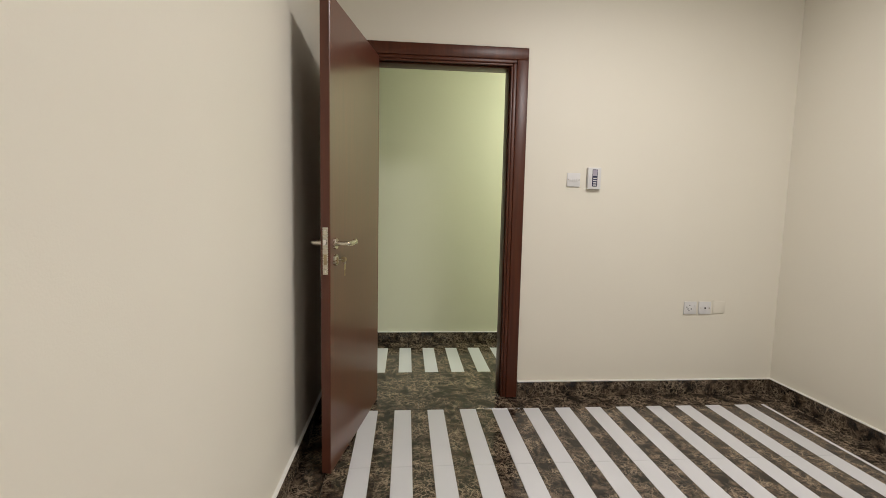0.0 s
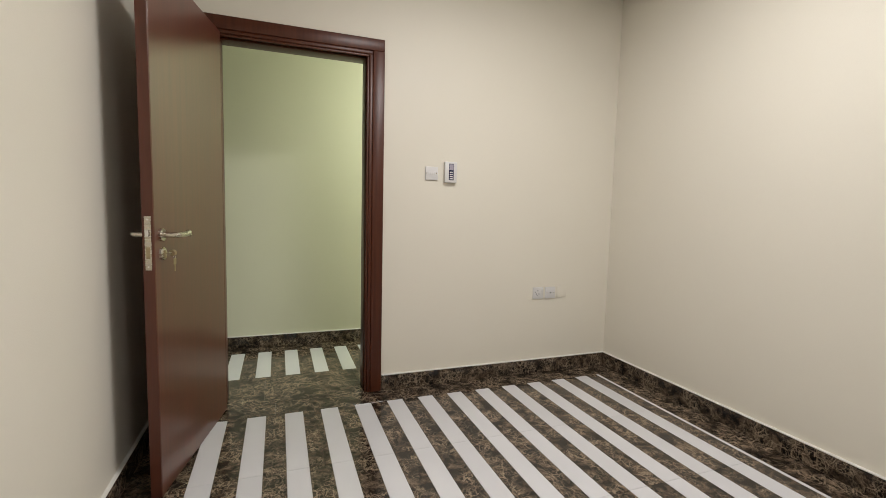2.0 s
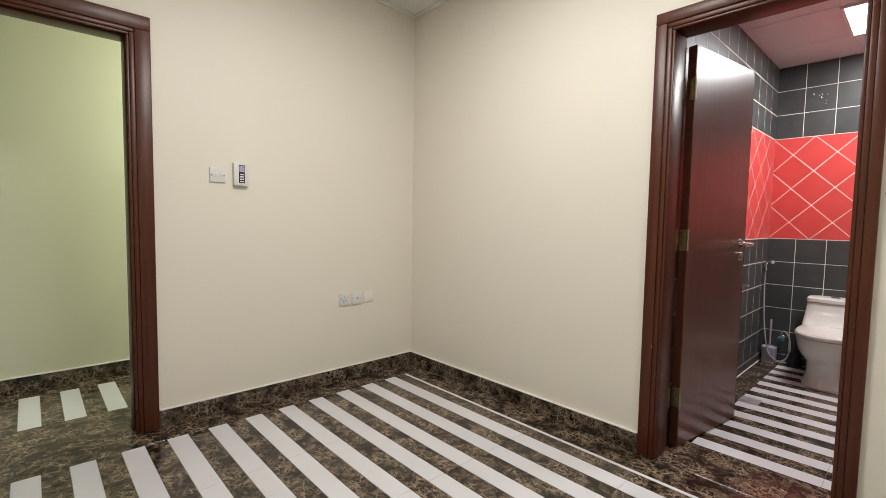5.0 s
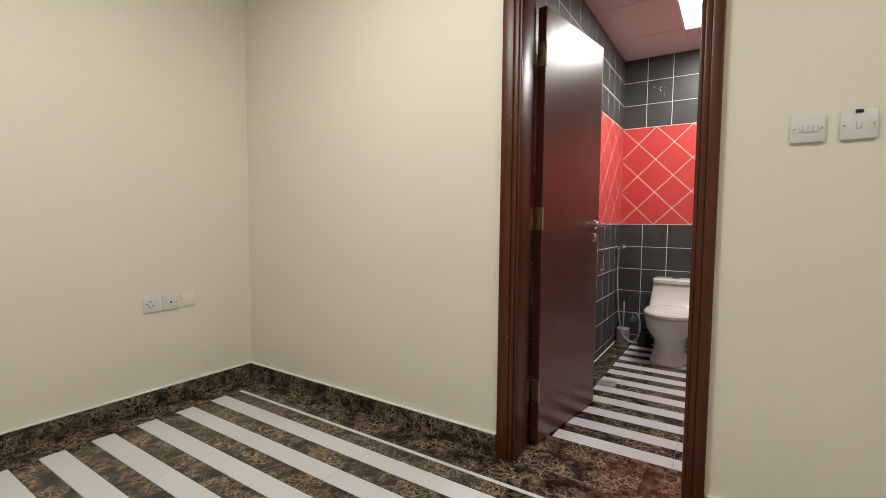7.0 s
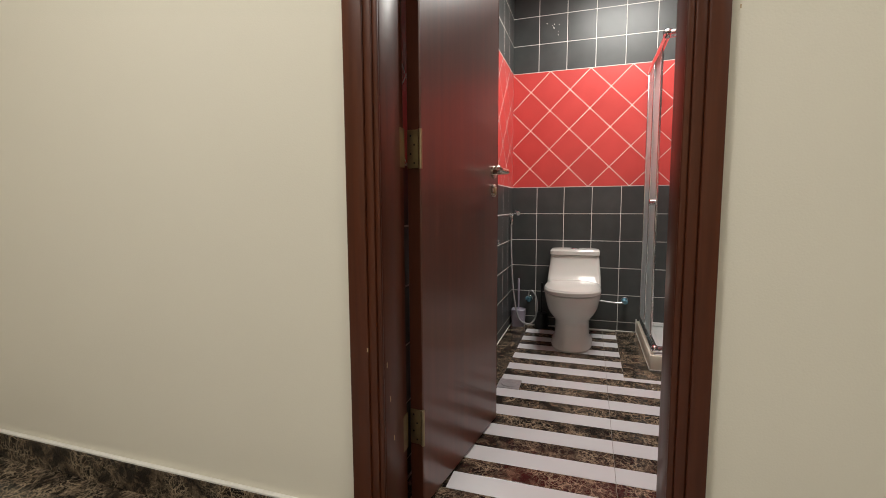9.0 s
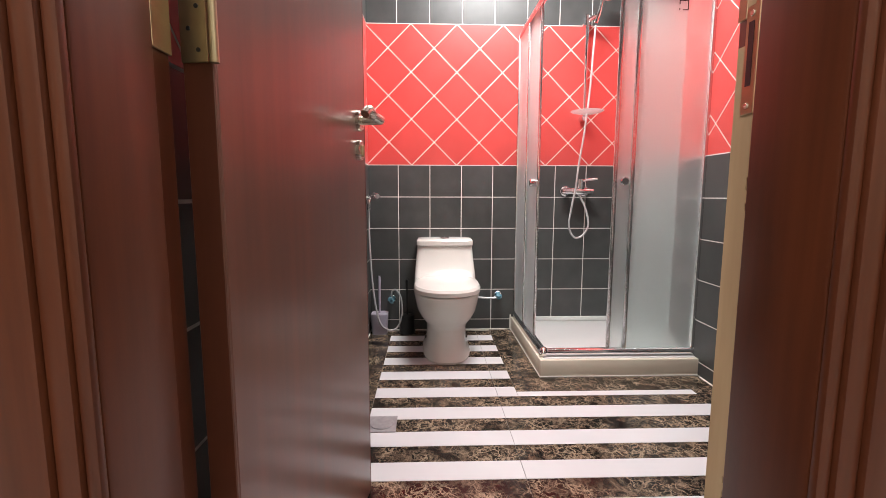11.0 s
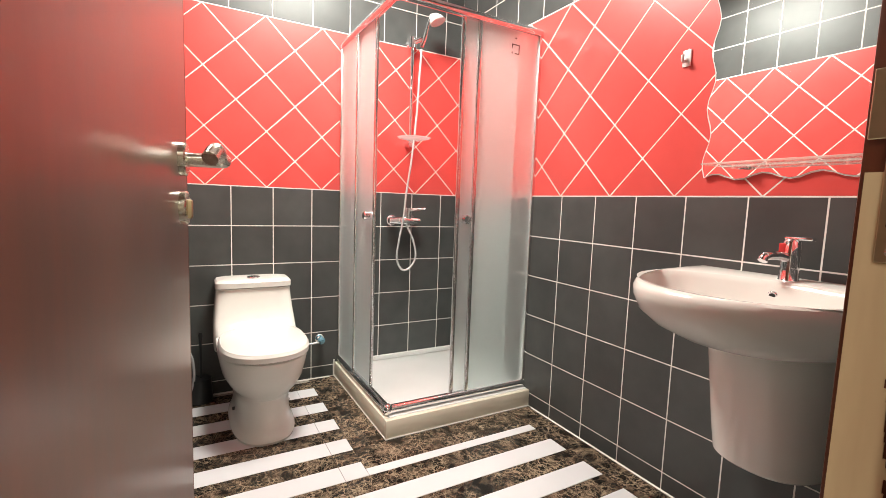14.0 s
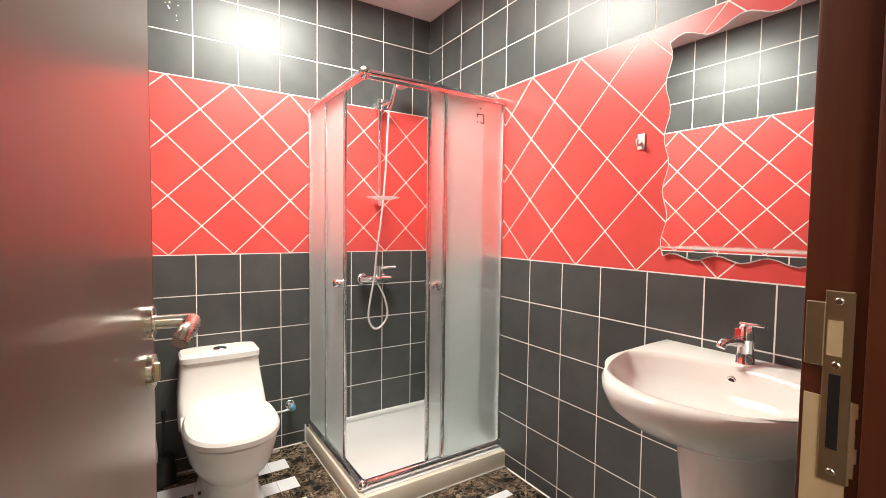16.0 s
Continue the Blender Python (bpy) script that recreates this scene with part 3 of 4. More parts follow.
def stop_valve(y, z, wrap, hose_pts, label):
    t = thing("stop_valve", BX1 - 0.004, y, z, label, "valve")
    part("flange", disc((BX1 - 0.004, y, z), (BX1 - 0.012, y, z), 0.026, 0.002), CHROME, t)
    part("body", T([(BX1 - 0.010, y, z), (BX1 - 0.06, y, z)], 0.011, 14), CHROME, t)
    bm = bmesh.new()
    for i, r in enumerate((0.021, 0.016)):
        bmesh.ops.create_icosphere(bm, subdivisions=2, radius=r, matrix=Matrix.Translation((BX1 - 0.055 - 0.016 * i, y + 0.008 * i, z + 0.012 * i)))
    for v in bm.verts:
        v.co += Vector((noise.noise(v.co * 90), noise.noise(v.co * 90 + Vector((5, 1, 2))), noise.noise(v.co * 90 + Vector((1, 7, 3))))) * 0.006
    part("knob", bm, wrap, t, "tap knob still in blue plastic wrap")
    part("hose", T(smooth_line(hose_pts, 8), 0.006, 10), HOSE, t, "braided supply hose")


stop_valve(0.150, 0.235, BLUEP, [(5.265, 0.155, 0.230), (5.262, 0.21, 0.226), (5.258, 0.28, 0.232), (5.25, 0.335, 0.24)], "chrome angle valve with a blue-wrapped knob beside the toilet")
stop_valve(0.848, 0.212, BLUEP, [(5.265, 0.848, 0.222), (5.25, 0.842, 0.275), (5.24, 0.815, 0.285), (5.235, 0.785, 0.23), (5.235, 0.78, 0.12), (5.23, 0.81, 0.045), (5.22, 0.86, 0.03), (5.20, 0.92, 0.09), (5.185, 0.955, 0.30), (5.18, 0.972, 0.60), (5.17, 0.972, 0.80)],
           "chrome angle valve with the coiled bidet hose")
# bidet spray in its wall holder
t = thing("bidet_spray", 5.17, BY1 - 0.004, 0.80, "chrome hand bidet spray in a wall holder", "bidet spray")
part("holder", B(5.155, 5.185, BY1 - 0.035, BY1 - 0.004, 0.835, 0.865, 0.004), CHROME, t)
part("handle", T(smooth_line([(5.17, 0.972, 0.80), (5.168, 0.969, 0.86), (5.16, 0.955, 0.885), (5.14, 0.932, 0.888)], 6), 0.011, 14), CHROME, t)
part("spray_head", disc((5.145, 0.935, 0.890), (5.120, 0.912, 0.882), 0.017, 0.003, 20), CHROME, t)
t = thing("wall_tap", 4.66, BY1 - 0.004, 0.69, "small chrome wall fitting on the tiles", "tap")
part("stub", disc((4.66, BY1 - 0.004, 0.705), (4.66, BY1 - 0.03, 0.705), 0.014, 0.003, 18), CHROME, t)

# toilet brushes
t = thing("toilet_brush", 5.26, 0.925, 0, "lilac-grey plastic toilet brush in its square holder", "toilet brush")
part("holder", loft(bmesh.new(), [oval(0.0, 5.215, 5.305, 0.925, 0.048, 6), oval(0.13, 5.210, 5.310, 0.925, 0.054, 6), oval(0.135, 5.215, 5.305, 0.925, 0.05, 6)]), GREYP, t)
part("handle", T([(5.26, 0.925, 0.13), (5.26, 0.925, 0.36), (5.26, 0.925, 0.375)], 0.008, 12, [0.006, 0.009, 0.006]), GREYP, t)
t = thing("toilet_brush", 5.262, 0.748, 0, "black plastic toilet brush in a round holder", "toilet brush")
part("holder", T([(5.262, 0.748, 0.0), (5.262, 0.748, 0.012), (5.262, 0.748, 0.10), (5.262, 0.748, 0.118), (5.262, 0.748, 0.121)], 0.05, 24, [0.052, 0.052, 0.046, 0.046, 0.02]), BLACKP, t)
part("handle", T([(5.262, 0.748, 0.11), (5.262, 0.748, 0.30), (5.262, 0.748, 0.34), (5.262, 0.748, 0.352)], 0.008, 12, [0.006, 0.007, 0.011, 0.006]), BLACKP, t)

# ---- shower enclosure ----
SX, SY, ST = 4.573, 0.032, 1.866
tray = thing("shower_tray", 4.9, -0.3, 0, "square white acrylic shower tray with beige apron", "shower tray")
part("apron", B(4.514, 4.539, BY0 + 0.004, 0.062, 0, 0.086, 0.004), TRAYSIDE, tray, "beige tray apron")
part("apron", B(4.539, BX1 - 0.004, 0.037, 0.062, 0, 0.086, 0.004), TRAYSIDE, tray, "beige tray apron")
part("tray_floor", B(4.539, BX1 - 0.004, BY0 + 0.004, 0.037, 0.012, 0.060, 0.003), ACRYLIC, tray)
for a in ((4.539, 4.612, BY0 + 0.004, 0.037), (4.612, BX1 - 0.004, -0.023, 0.037), (BX1 - 0.030, BX1 - 0.004, BY0 + 0.004, -0.023), (4.612, BX1 - 0.030, BY0 + 0.004, BY0 + 0.035)):
    part("tray_rim", B(*a, 0.060, 0.088, 0.006), ACRYLIC, tray)
part("sealant", T([(4.515, BY0, 0.003), (4.515, 0.061, 0.003)], 0.004, 8), GROUT, tray, "white sealant line")
part("sealant", T([(4.515, 0.061, 0.003), (BX1, 0.061, 0.003)], 0.004, 8), GROUT, tray, "white sealant line")
part("sealant", T([(4.515, BY0 + 0.004, 0.0), (4.515, BY0 + 0.004, 0.10)], 0.005, 8), GROUT, tray, "white sealant line")
part("sealant", T([(BX1 - 0.004, 0.064, 0.0), (BX1 - 0.004, 0.064, 0.10)], 0.005, 8), GROUT, tray, "white sealant line")
enc = thing("shower_enclosure", SX, SY, 0.088, "corner shower enclosure with chrome rails and frosted glass", "shower enclosure")


def rail(z, name):
    part(name, T([(SX, SY - 0.012, z), (SX, BY0 + 0.006, z)], 0.020, 18), CHROME, enc)
    part(name, T([(SX + 0.012, SY, z), (BX1 - 0.006, SY, z)], 0.020, 18), CHROME, enc)
    bm = bmesh.new()
    bmesh.ops.create_uvsphere(bm, u_segments=18, v_segments=12, radius=0.025, matrix=Matrix.Translation((SX, SY, z)) @ Matrix.Diagonal((1, 1, 1.1, 1)))
    part("corner_joint", bm, CHROME, enc, "rounded chrome corner joint")


rail(0.108, "bottom_rail")
rail(ST, "top_rail")
Z0, Z1 = 0.128, ST - 0.018
part("wall_profile", B(SX - 0.014, SX + 0.014, BY0 + 0.004, BY0 + 0.026, Z0, Z1, 0.003), ALU, enc, "aluminium wall profile")
part("wall_profile", B(BX1 - 0.026, BX1 - 0.004, SY - 0.014, SY + 0.014, Z0, Z1, 0.003), ALU, enc, "aluminium wall profile")


def pane(name, x0, x1, y0, y1, lab):
    p = part(name, B(x0, x1, y0, y1, Z0, Z1, 0.001, 1), FROST, enc, lab)
    p.visible_shadow = False
    return p


pane("fixed_pane", SX - 0.008, SX - 0.003, -0.712, -0.362, "fixed frosted glass pane")
d = pane("sliding_door", SX + 0.005, SX + 0.010, -0.600, -0.292, "frosted glass sliding door")
part("stile", B(SX - 0.011, SX + 0.000, -0.382, -0.362, Z0, Z1, 0.003), ALU, enc, "aluminium door stile")
part("stile", B(SX + 0.002, SX + 0.014, -0.304, -0.284, Z0, Z1, 0.003), ALU, d, "aluminium door stile")
part("knob", disc((SX + 0.006, -0.332, 0.957), (SX - 0.026, -0.332, 0.957), 0.021, 0.005), CHROME, d, "round chrome knob")
pane("fixed_pane", 5.04, BX1 - 0.026, SY + 0.003, SY + 0.008, "fixed frosted glass pane")
d = pane("sliding_door", 4.808, 5.12, SY - 0.010, SY - 0.005, "frosted glass sliding door")
part("stile", B(4.798, 4.820, SY - 0.014, SY - 0.002, Z0, Z1, 0.003), ALU, d, "aluminium door stile")
part("stile", B(5.030, 5.046, SY + 0.000, SY + 0.011, Z0, Z1, 0.003), ALU, enc, "aluminium door stile")
part("knob", disc((4.858, SY - 0.006, 0.957), (4.858, SY + 0.028, 0.957), 0.021, 0.005), CHROME, d, "round chrome knob")
# square printed mark on the fixed pane
bm = bmesh.new()
my, mz, mx = -0.573, 1.762, SX - 0.0092
for a0, a1, b0, b1 in ((-0.022, 0.022, 0.018, 0.022), (-0.022, -0.018, -0.022, 0.022), (0.018, 0.022, 0.004, 0.022), (-0.022, 0.004, -0.022, -0.018), (0.018, 0.022, -0.022, -0.014), ):
    box(bm, mx, mx + 0.001, my + a0, my + a1, mz + b0, mz + b1)
part("printed_mark", bm, BLACKP, enc, "small square black printed mark")

part("printed_dot", B(mx, mx + 0.001, my - 0.004, my + 0.004, mz + 0.046, mz + 0.052), BLACKP, enc)

# ---- shower set ----
RY = -0.368
WX = BX1 - 0.004
sh = thing("shower_set", WX, RY, 0.87, "chrome shower mixer with riser rail, hose and hand shower", "shower")
MY = -0.340
mx = part("mixer_body", T([(WX - 0.055, MY - 0.10, 0.916), (WX - 0.055, MY - 0.062, 0.916), (WX - 0.055, MY, 0.916), (WX - 0.055, MY + 0.062, 0.916), (WX - 0.055, MY + 0.10, 0.916)], 0.022, 18, [0.016, 0.021, 0.026, 0.021, 0.016]), CHROME, sh)
for s in (-1, 1):
    part("flange", disc((WX, MY + s * 0.062, 0.916), (WX - 0.014, MY + s * 0.062, 0.916), 0.033, 0.006), CHROME, mx)
    part("inlet", T([(WX - 0.01, MY + s * 0.062, 0.916), (WX - 0.055, MY + s * 0.062, 0.916)], 0.014, 14), CHROME, mx)
part("mixer_dome", T([(WX - 0.055, MY - 0.02, 0.931), (WX - 0.058, MY - 0.02, 0.993), (WX - 0.058, MY - 0.02, 0.976)], 0.022, 18, [0.024, 0.022, 0.014]), CHROME, mx)
part("mixer_lever", T(smooth_line([(WX - 0.060, MY - 0.02, 0.974), (WX - 0.09, MY - 0.045, 0.986), (WX - 0.13, MY - 0.10, 0.992)], 5), 0.008, 12), CHROME, mx)
part("riser_rail", T([(WX - 0.045, RY, 1.356), (WX - 0.045, RY, 1.966)], 0.011, 16), CHROME, sh)
for z in (1.371, 1.951):
    part("bracket", T([(WX, RY, z), (WX - 0.02, RY, z), (WX - 0.06, RY, z)], 0.016, 16, [0.022, 0.016, 0.018]), CHROME, sh)
part("slider", T([(WX - 0.045, RY, 1.921), (WX - 0.045, RY, 1.981)], 0.021, 18), CHROME, sh)
part("slider_arm", T([(WX - 0.045, RY, 1.951), (WX - 0.10, RY - 0.035, 1.966)], 0.014, 14), CHROME, sh)
hd = part("hand_shower_handle", T(smooth_line([(WX - 0.10, RY - 0.032, 1.921), (WX - 0.115, RY - 0.05, 1.986), (WX - 0.135, RY - 0.062, 2.066)], 6), 0.012, 14), CHROME, sh)
part("hand_shower_head", T([(WX - 0.150, RY - 0.105, 2.098), (WX - 0.146, RY - 0.098, 2.086), (WX - 0.150, RY - 0.102, 2.061), (WX - 0.152, RY - 0.104, 2.054)], 0.04, 24, [0.012, 0.040, 0.048, 0.044]), PLASTIC, hd, "pale round spray face")
part("hose", T(smooth_line([(WX - 0.06, MY - 0.010, 0.896), (WX - 0.07, MY - 0.055, 0.796), (WX - 0.075, MY - 0.070, 0.696), (WX - 0.075, MY - 0.030, 0.631), (WX - 0.075, MY + 0.020, 0.626), (WX - 0.08, MY + 0.055, 0.696), (WX - 0.09, MY + 0.045, 0.816), (WX - 0.095, MY + 0.025, 0.936), (WX - 0.095, MY + 0.010, 1.086),
                              (WX - 0.10, RY + 0.012, 1.286), (WX - 0.10, RY - 0.012, 1.536), (WX - 0.10, RY - 0.022, 1.736), (WX - 0.10, RY - 0.032, 1.906)], 8), 0.0065, 12), HOSE, sh, "silvery flexible hose")
dish = part("soap_dish", T([(WX - 0.10, RY, 1.388), (WX - 0.10, RY, 1.393), (WX - 0.10, RY, 1.404), (WX - 0.10, RY, 1.398)], 0.07, 28, [0.05, 0.062, 0.10, 0.09]), DISH, sh, "clear plastic soap dish")
dish.visible_shadow = False

# ---- wash basin ----
BC, WY = 3.380, -0.716


def dshape(z, hx, d, yb, n=2.3, k=44):
    out = []
    for i in range(k):
        a = math.pi * i / (k - 1)
        c, s = math.cos(a), math.sin(a)
        out.append((BC + hx * math.copysign(abs(c) ** (2 / n), c), yb + d * abs(s) ** (2 / n), z))
    for i in range(1, 12):
        out.append((BC - hx + 2 * hx * i / 12, yb, z))
    return out


def bowl_ring(z, hx, front, back):
    """An oval of as many points as dshape gives, round the middle of the bowl."""
    out = []
    for i in range(44):
        a = math.pi * i / 43
        out.append((BC + hx * math.cos(a), WY + 0.262 + front * math.sin(a), z))
    for i in range(1, 12):
        a = math.pi * (1 + i / 12)
        out.append((BC + hx * math.cos(a), WY + 0.262 + back * math.sin(a), z))
    return out


basin = thing("wash_basin", BC, WY, 0.30, "white ceramic wall basin with half pedestal", "wash basin")
rings = [dshape(0.6930, 0.12, 0.284, WY), dshape(0.7030, 0.16, 0.347, WY), dshape(0.7260, 0.215, 0.441, WY), dshape(0.7580, 0.258, 0.514, WY), dshape(0.7930, 0.286, 0.562, WY),
         dshape(0.8290, 0.301, 0.578, WY), dshape(0.8490, 0.302, 0.580, WY), dshape(0.8600, 0.298, 0.574, WY), dshape(0.8650, 0.289, 0.563, WY + 0.002),
         *(bowl_ring(*q) for q in ((0.8645, 0.276, 0.279, 0.142), (0.8610, 0.268, 0.270, 0.136), (0.8470, 0.259, 0.257, 0.129), (0.8060, 0.236, 0.226, 0.115),
                                  (0.7730, 0.190, 0.173, 0.092), (0.7560, 0.120, 0.105, 0.060), (0.7500, 0.030, 0.032, 0.020)))]
part("bowl", loft(bmesh.new(), rings), CERAMIC, basin)
part("overflow_ring", disc((BC + 0.018, WY + 0.132, 0.8260), (BC + 0.018, WY + 0.141, 0.8240), 0.013, 0.002, 18), CHROME, basin, "chrome overflow ring")
part("overflow_hole", disc((BC + 0.018, WY + 0.141, 0.8240), (BC + 0.018, WY + 0.1425, 0.8236), 0.008, 0.0004, 14), BLACKP, basin)
part("waste", disc((BC, WY + 0.295, 0.7490), (BC, WY + 0.295, 0.7540), 0.028, 0.002), CHROME, basin, "chrome waste")


def ped(z, hx, d):
    return [(BC + hx * math.copysign(abs(math.cos(a)) ** 0.8, math.cos(a)), WY + d * math.sin(a) ** 0.7, z) for a in (math.pi * i / 23 for i in range(24))]


part("half_pedestal", loft(bmesh.new(), [ped(0.370, 0.136, 0.234), ped(0.376, 0.141, 0.241), ped(0.450, 0.148, 0.255), ped(0.562, 0.157, 0.272), ped(0.712, 0.168, 0.296)]), CERAMIC, basin)
fx, fy = BC + 0.016, WY + 0.068
tap = thing("basin_tap", fx, fy, 0.8640, "chrome single-lever basin mixer tap with a red mark", "tap")
part("body", T([(fx, fy, 0.8620), (fx, fy, 0.8660), (fx, fy, 0.9010), (fx, fy, 0.9330)], 0.024, 22, [0.027, 0.024, 0.022, 0.023]), CHROME, tap)
part("spout", T(smooth_line([(fx, fy, 0.9190), (fx + 0.01, fy + 0.04, 0.9310), (fx + 0.022, fy + 0.085, 0.9290), (fx + 0.024, fy + 0.095, 0.9170)], 6), 0.012, 14), CHROME, tap)
part("cap", T([(fx, fy, 0.9340), (fx, fy, 0.9690), (fx, fy, 0.9770)], 0.023, 22, [0.023, 0.021, 0.015]), CHROME, tap)
part("lever", B(fx - 0.050, fx + 0.016, fy - 0.012, fy + 0.012, 0.9740, 0.9840, 0.004), CHROME, tap)
part("mark", B(fx + 0.006, fx + 0.022, fy + 0.013, fy + 0.0225, 0.9390, 0.9650, 0.003), REDMARK, tap, "red temperature mark")
t = thing("waste_pipe", 3.20, WY, 0.50, "dark wall outlet beside the pedestal", "pipe")
part("outlet", disc((3.195, WY, 0.585), (3.195, WY + 0.03, 0.585), 0.016, 0.003, 18), STEEL, t)

for low in (basin, tap):
    low.location.z -= 0.014

# ---- mirror and shelf ----
mir = thing("mirror", 3.37, WY, 1.125, "frameless wall mirror with wavy scalloped edges", "mirror")


def wavy(inset, y):
    x0, x1, z0, z1 = 3.050 + inset, 3.692 - inset, 1.140 + inset, 1.868 - inset
    pts, n = [], 26
    for i in range(n):
        f = i / n
        pts.append((x0 + (x1 - x0) * f, y, z0 + 0.010 * math.sin(f * 9 * math.pi)))
    for i in range(n):
        f = i / n
        pts.append((x1 + 0.010 * math.sin(f * 8 * math.pi), y, z0 + (z1 - z0) * f))
    for i in range(n):
        f = i / n
        pts.append((x1 - (x1 - x0) * f, y, z1 + 0.016 * math.sin(f * 7 * math.pi)))
    for i in range(n):
        f = i / n
        pts.append((x0 - 0.010 * math.sin(f * 8 * math.pi), y, z1 - (z1 - z0) * f))
    return pts


part("ground_edge", loft(bmesh.new(), [wavy(0, WY + 0.004), wavy(0, WY + 0.0105)]), PLASTIC, mir, "pale ground glass edge", flat=True)
part("glass", loft(bmesh.new(), [wavy(0.004, WY + 0.0105), wavy(0.004, WY + 0.0125)]), MIRROR, mir, flat=True)
shelf = thing("glass_shelf", 3.37, WY + 0.0125, 1.172, "clear glass shelf below the mirror on small clips", "shelf")
p = part("shelf_glass", B(3.10, 3.640, WY + 0.015, WY + 0.120, 1.172, 1.178, 0.0015, 1), CLEAR, shelf)
p.visible_shadow = False
for x in (3.16, 3.56):
    part("clip", B(x - 0.012, x + 0.012, WY + 0.0125, WY + 0.035, 1.162, 1.1715, 0.002), CHROME, shelf, "chrome shelf clip")
HY = right_face(3.79) + 0.0045
hk = thing("wall_hook", 3.792, HY, 1.545, "small white adhesive wall hook on the red tiles", "hook")
part("plate", B(3.777, 3.807, HY, HY + 0.006, 1.522, 1.578, 0.002), PLASTIC, hk)
part("prong", T(smooth_line([(3.792, HY + 0.005, 1.547), (3.792, HY + 0.02, 1.535), (3.792, HY + 0.028, 1.544), (3.792, HY + 0.028, 1.557)], 5), 0.005, 10), PLASTIC, hk)

# ---- floors and tiles ----
floor = structure("floor", B(XW - 0.15, XE + 0.07, YS - 0.15, YN + 0.08, -0.06, -0.004), FGROUT, "striped floor of dark marble and white tile strips", "floor")
floor_corr = structure("floor_corridor", B(CX0 - 0.15, CX1 + 0.15, YN + 0.08, CY1 + 0.15, -0.06, -0.004), FGROUT, "corridor floor of dark marble with white strips", "floor")
floor_bath = structure("floor_bath", B(XE + 0.07, BX1 + 0.02, BY0 - 0.05, BY1 + 0.02, -0.06, -0.004), FGROUT, "bathroom floor of marble with white strips", "floor")
slabs = {}


def slab(name, x0, x1, y0, y1, mat, parent, gap=0.0008):
    """One floor piece with softened upper edges; alike pieces share a mesh."""
    key = (round(x1 - x0, 3), round(y1 - y0, 3), mat.name)
    if key not in slabs:
        hx, hy, c = (x1 - x0) / 2 - gap, (y1 - y0) / 2 - gap, 0.0008
        bm = bmesh.new()
        rows = [[bm.verts.new((sx * (hx - i), sy * (hy - i), z)) for sx, sy in ((-1, -1), (1, -1), (1, 1), (-1, 1))] for i, z in ((0, -0.005), (0, -c), (c, 0))]
        for a, b in zip(rows, rows[1:]):
            for k in range(4):
                bm.faces.new((a[k], a[(k + 1) % 4], b[(k + 1) % 4], b[k]))
        bm.faces.new(rows[-1])
        slabs[key] = mesh_of(name, bm, mat, True)
    ob = new(name, slabs[key])
    ob.parent = parent
    ob.location = ((x0 + x1) / 2, (y0 + y1) / 2, 0)


# room: strips 0.1 wide, 0.6 long, inside a dark border
YE = 2.715
rows_y = [YE - 0.6 * i for i in range(9)]
for y1, y0 in zip(rows_y, [max(y, YS) for y in rows_y[1:]]):
    if y1 - y0 < 0.02:
        continue
    for k in range(13):
        x = 0.017 + 0.2 * k
        slab("white_strip", x, x + 0.1, y0, y1, WHITETILE, floor)
        slab("marble_strip", x + 0.1, x + 0.2 - 0.013 * (k == 12), y0, y1, MARBLE, floor)
    slab("white_strip", 2.604, 2.626, y0, y1, WHITETILE, floor)
    slab("marble_strip", -0.083, 0.017, y0, y1, MARBLE, floor)
    slab("marble_border", XW, -0.083, y0, y1, MARBLE, floor)
    slab("marble_border", 2.626, XE + 0.0, y0, y1, MARBLE, floor)
for i in range(6):
    x0, x1 = XW + 0.6 * i, min(XW + 0.6 * (i + 1), XE)
    if x1 - x0 > 0.02:
        slab("marble_border", x0, x1, YE, YN, MARBLE, floor)
# corridor
for x0, x1 in ((-0.9, -0.3), (-0.3, 0.3), (0.3, 0.9), (0.9, 1.5), (1.5, 2.1)):
    slab("marble_border", x0, x1, YN, 3.34, MARBLE, floor_corr)
    slab("marble_border", x0, x1, 3.915, CY1, MARBLE, floor_corr)
for k in range(-4, 10):
    x = 0.030 + 0.2 * k
    slab("white_strip", x, x + 0.1, 3.34, 3.915, WHITETILE, floor_corr)
    slab("marble_strip", x + 0.1, x + 0.2, 3.34, 3.915, MARBLE, floor_corr)
# bathroom: strips across, with dark borders; a dark return runs round the tray
YL, YR, YT = 0.848, -0.604, 0.209
slab("marble_border", XE, 3.140, -0.10, 0.40, MARBLE, floor_bath)
slab("marble_border", XE, 3.140, 0.40, BY1, MARBLE, floor_bath)
slab("marble_border", BX0, 3.140, BY0 - 0.03, -0.10, MARBLE, floor_bath)
for k in range(11):
    x = 3.140 + 0.195 * k
    x2 = min(x + 0.195, BX1)
    far = k >= 6
    r = YT if far else YR
    seams = (YL, 0.300, r)
    for a, b in zip(seams, seams[1:]):
        if a - b > 0.01:
            slab("white_strip", x, x + 0.1, b, a, WHITETILE, floor_bath)
            slab("marble_strip", x + 0.1, x2, b, a, MARBLE, floor_bath)
    slab("marble_border", x, x2, YL, BY1, MARBLE, floor_bath)
    if not far:
        slab("marble_border", x, x2, BY0 - 0.03, r, MARBLE, floor_bath)
slab("white_strip", 4.310, 4.357, YR, YT, WHITETILE, floor_bath)
slab("marble_border", 4.357, 4.514, YR, -0.20, MARBLE, floor_bath)
slab("marble_border", 4.357, 4.514, -0.20, YT, MARBLE, floor_bath)
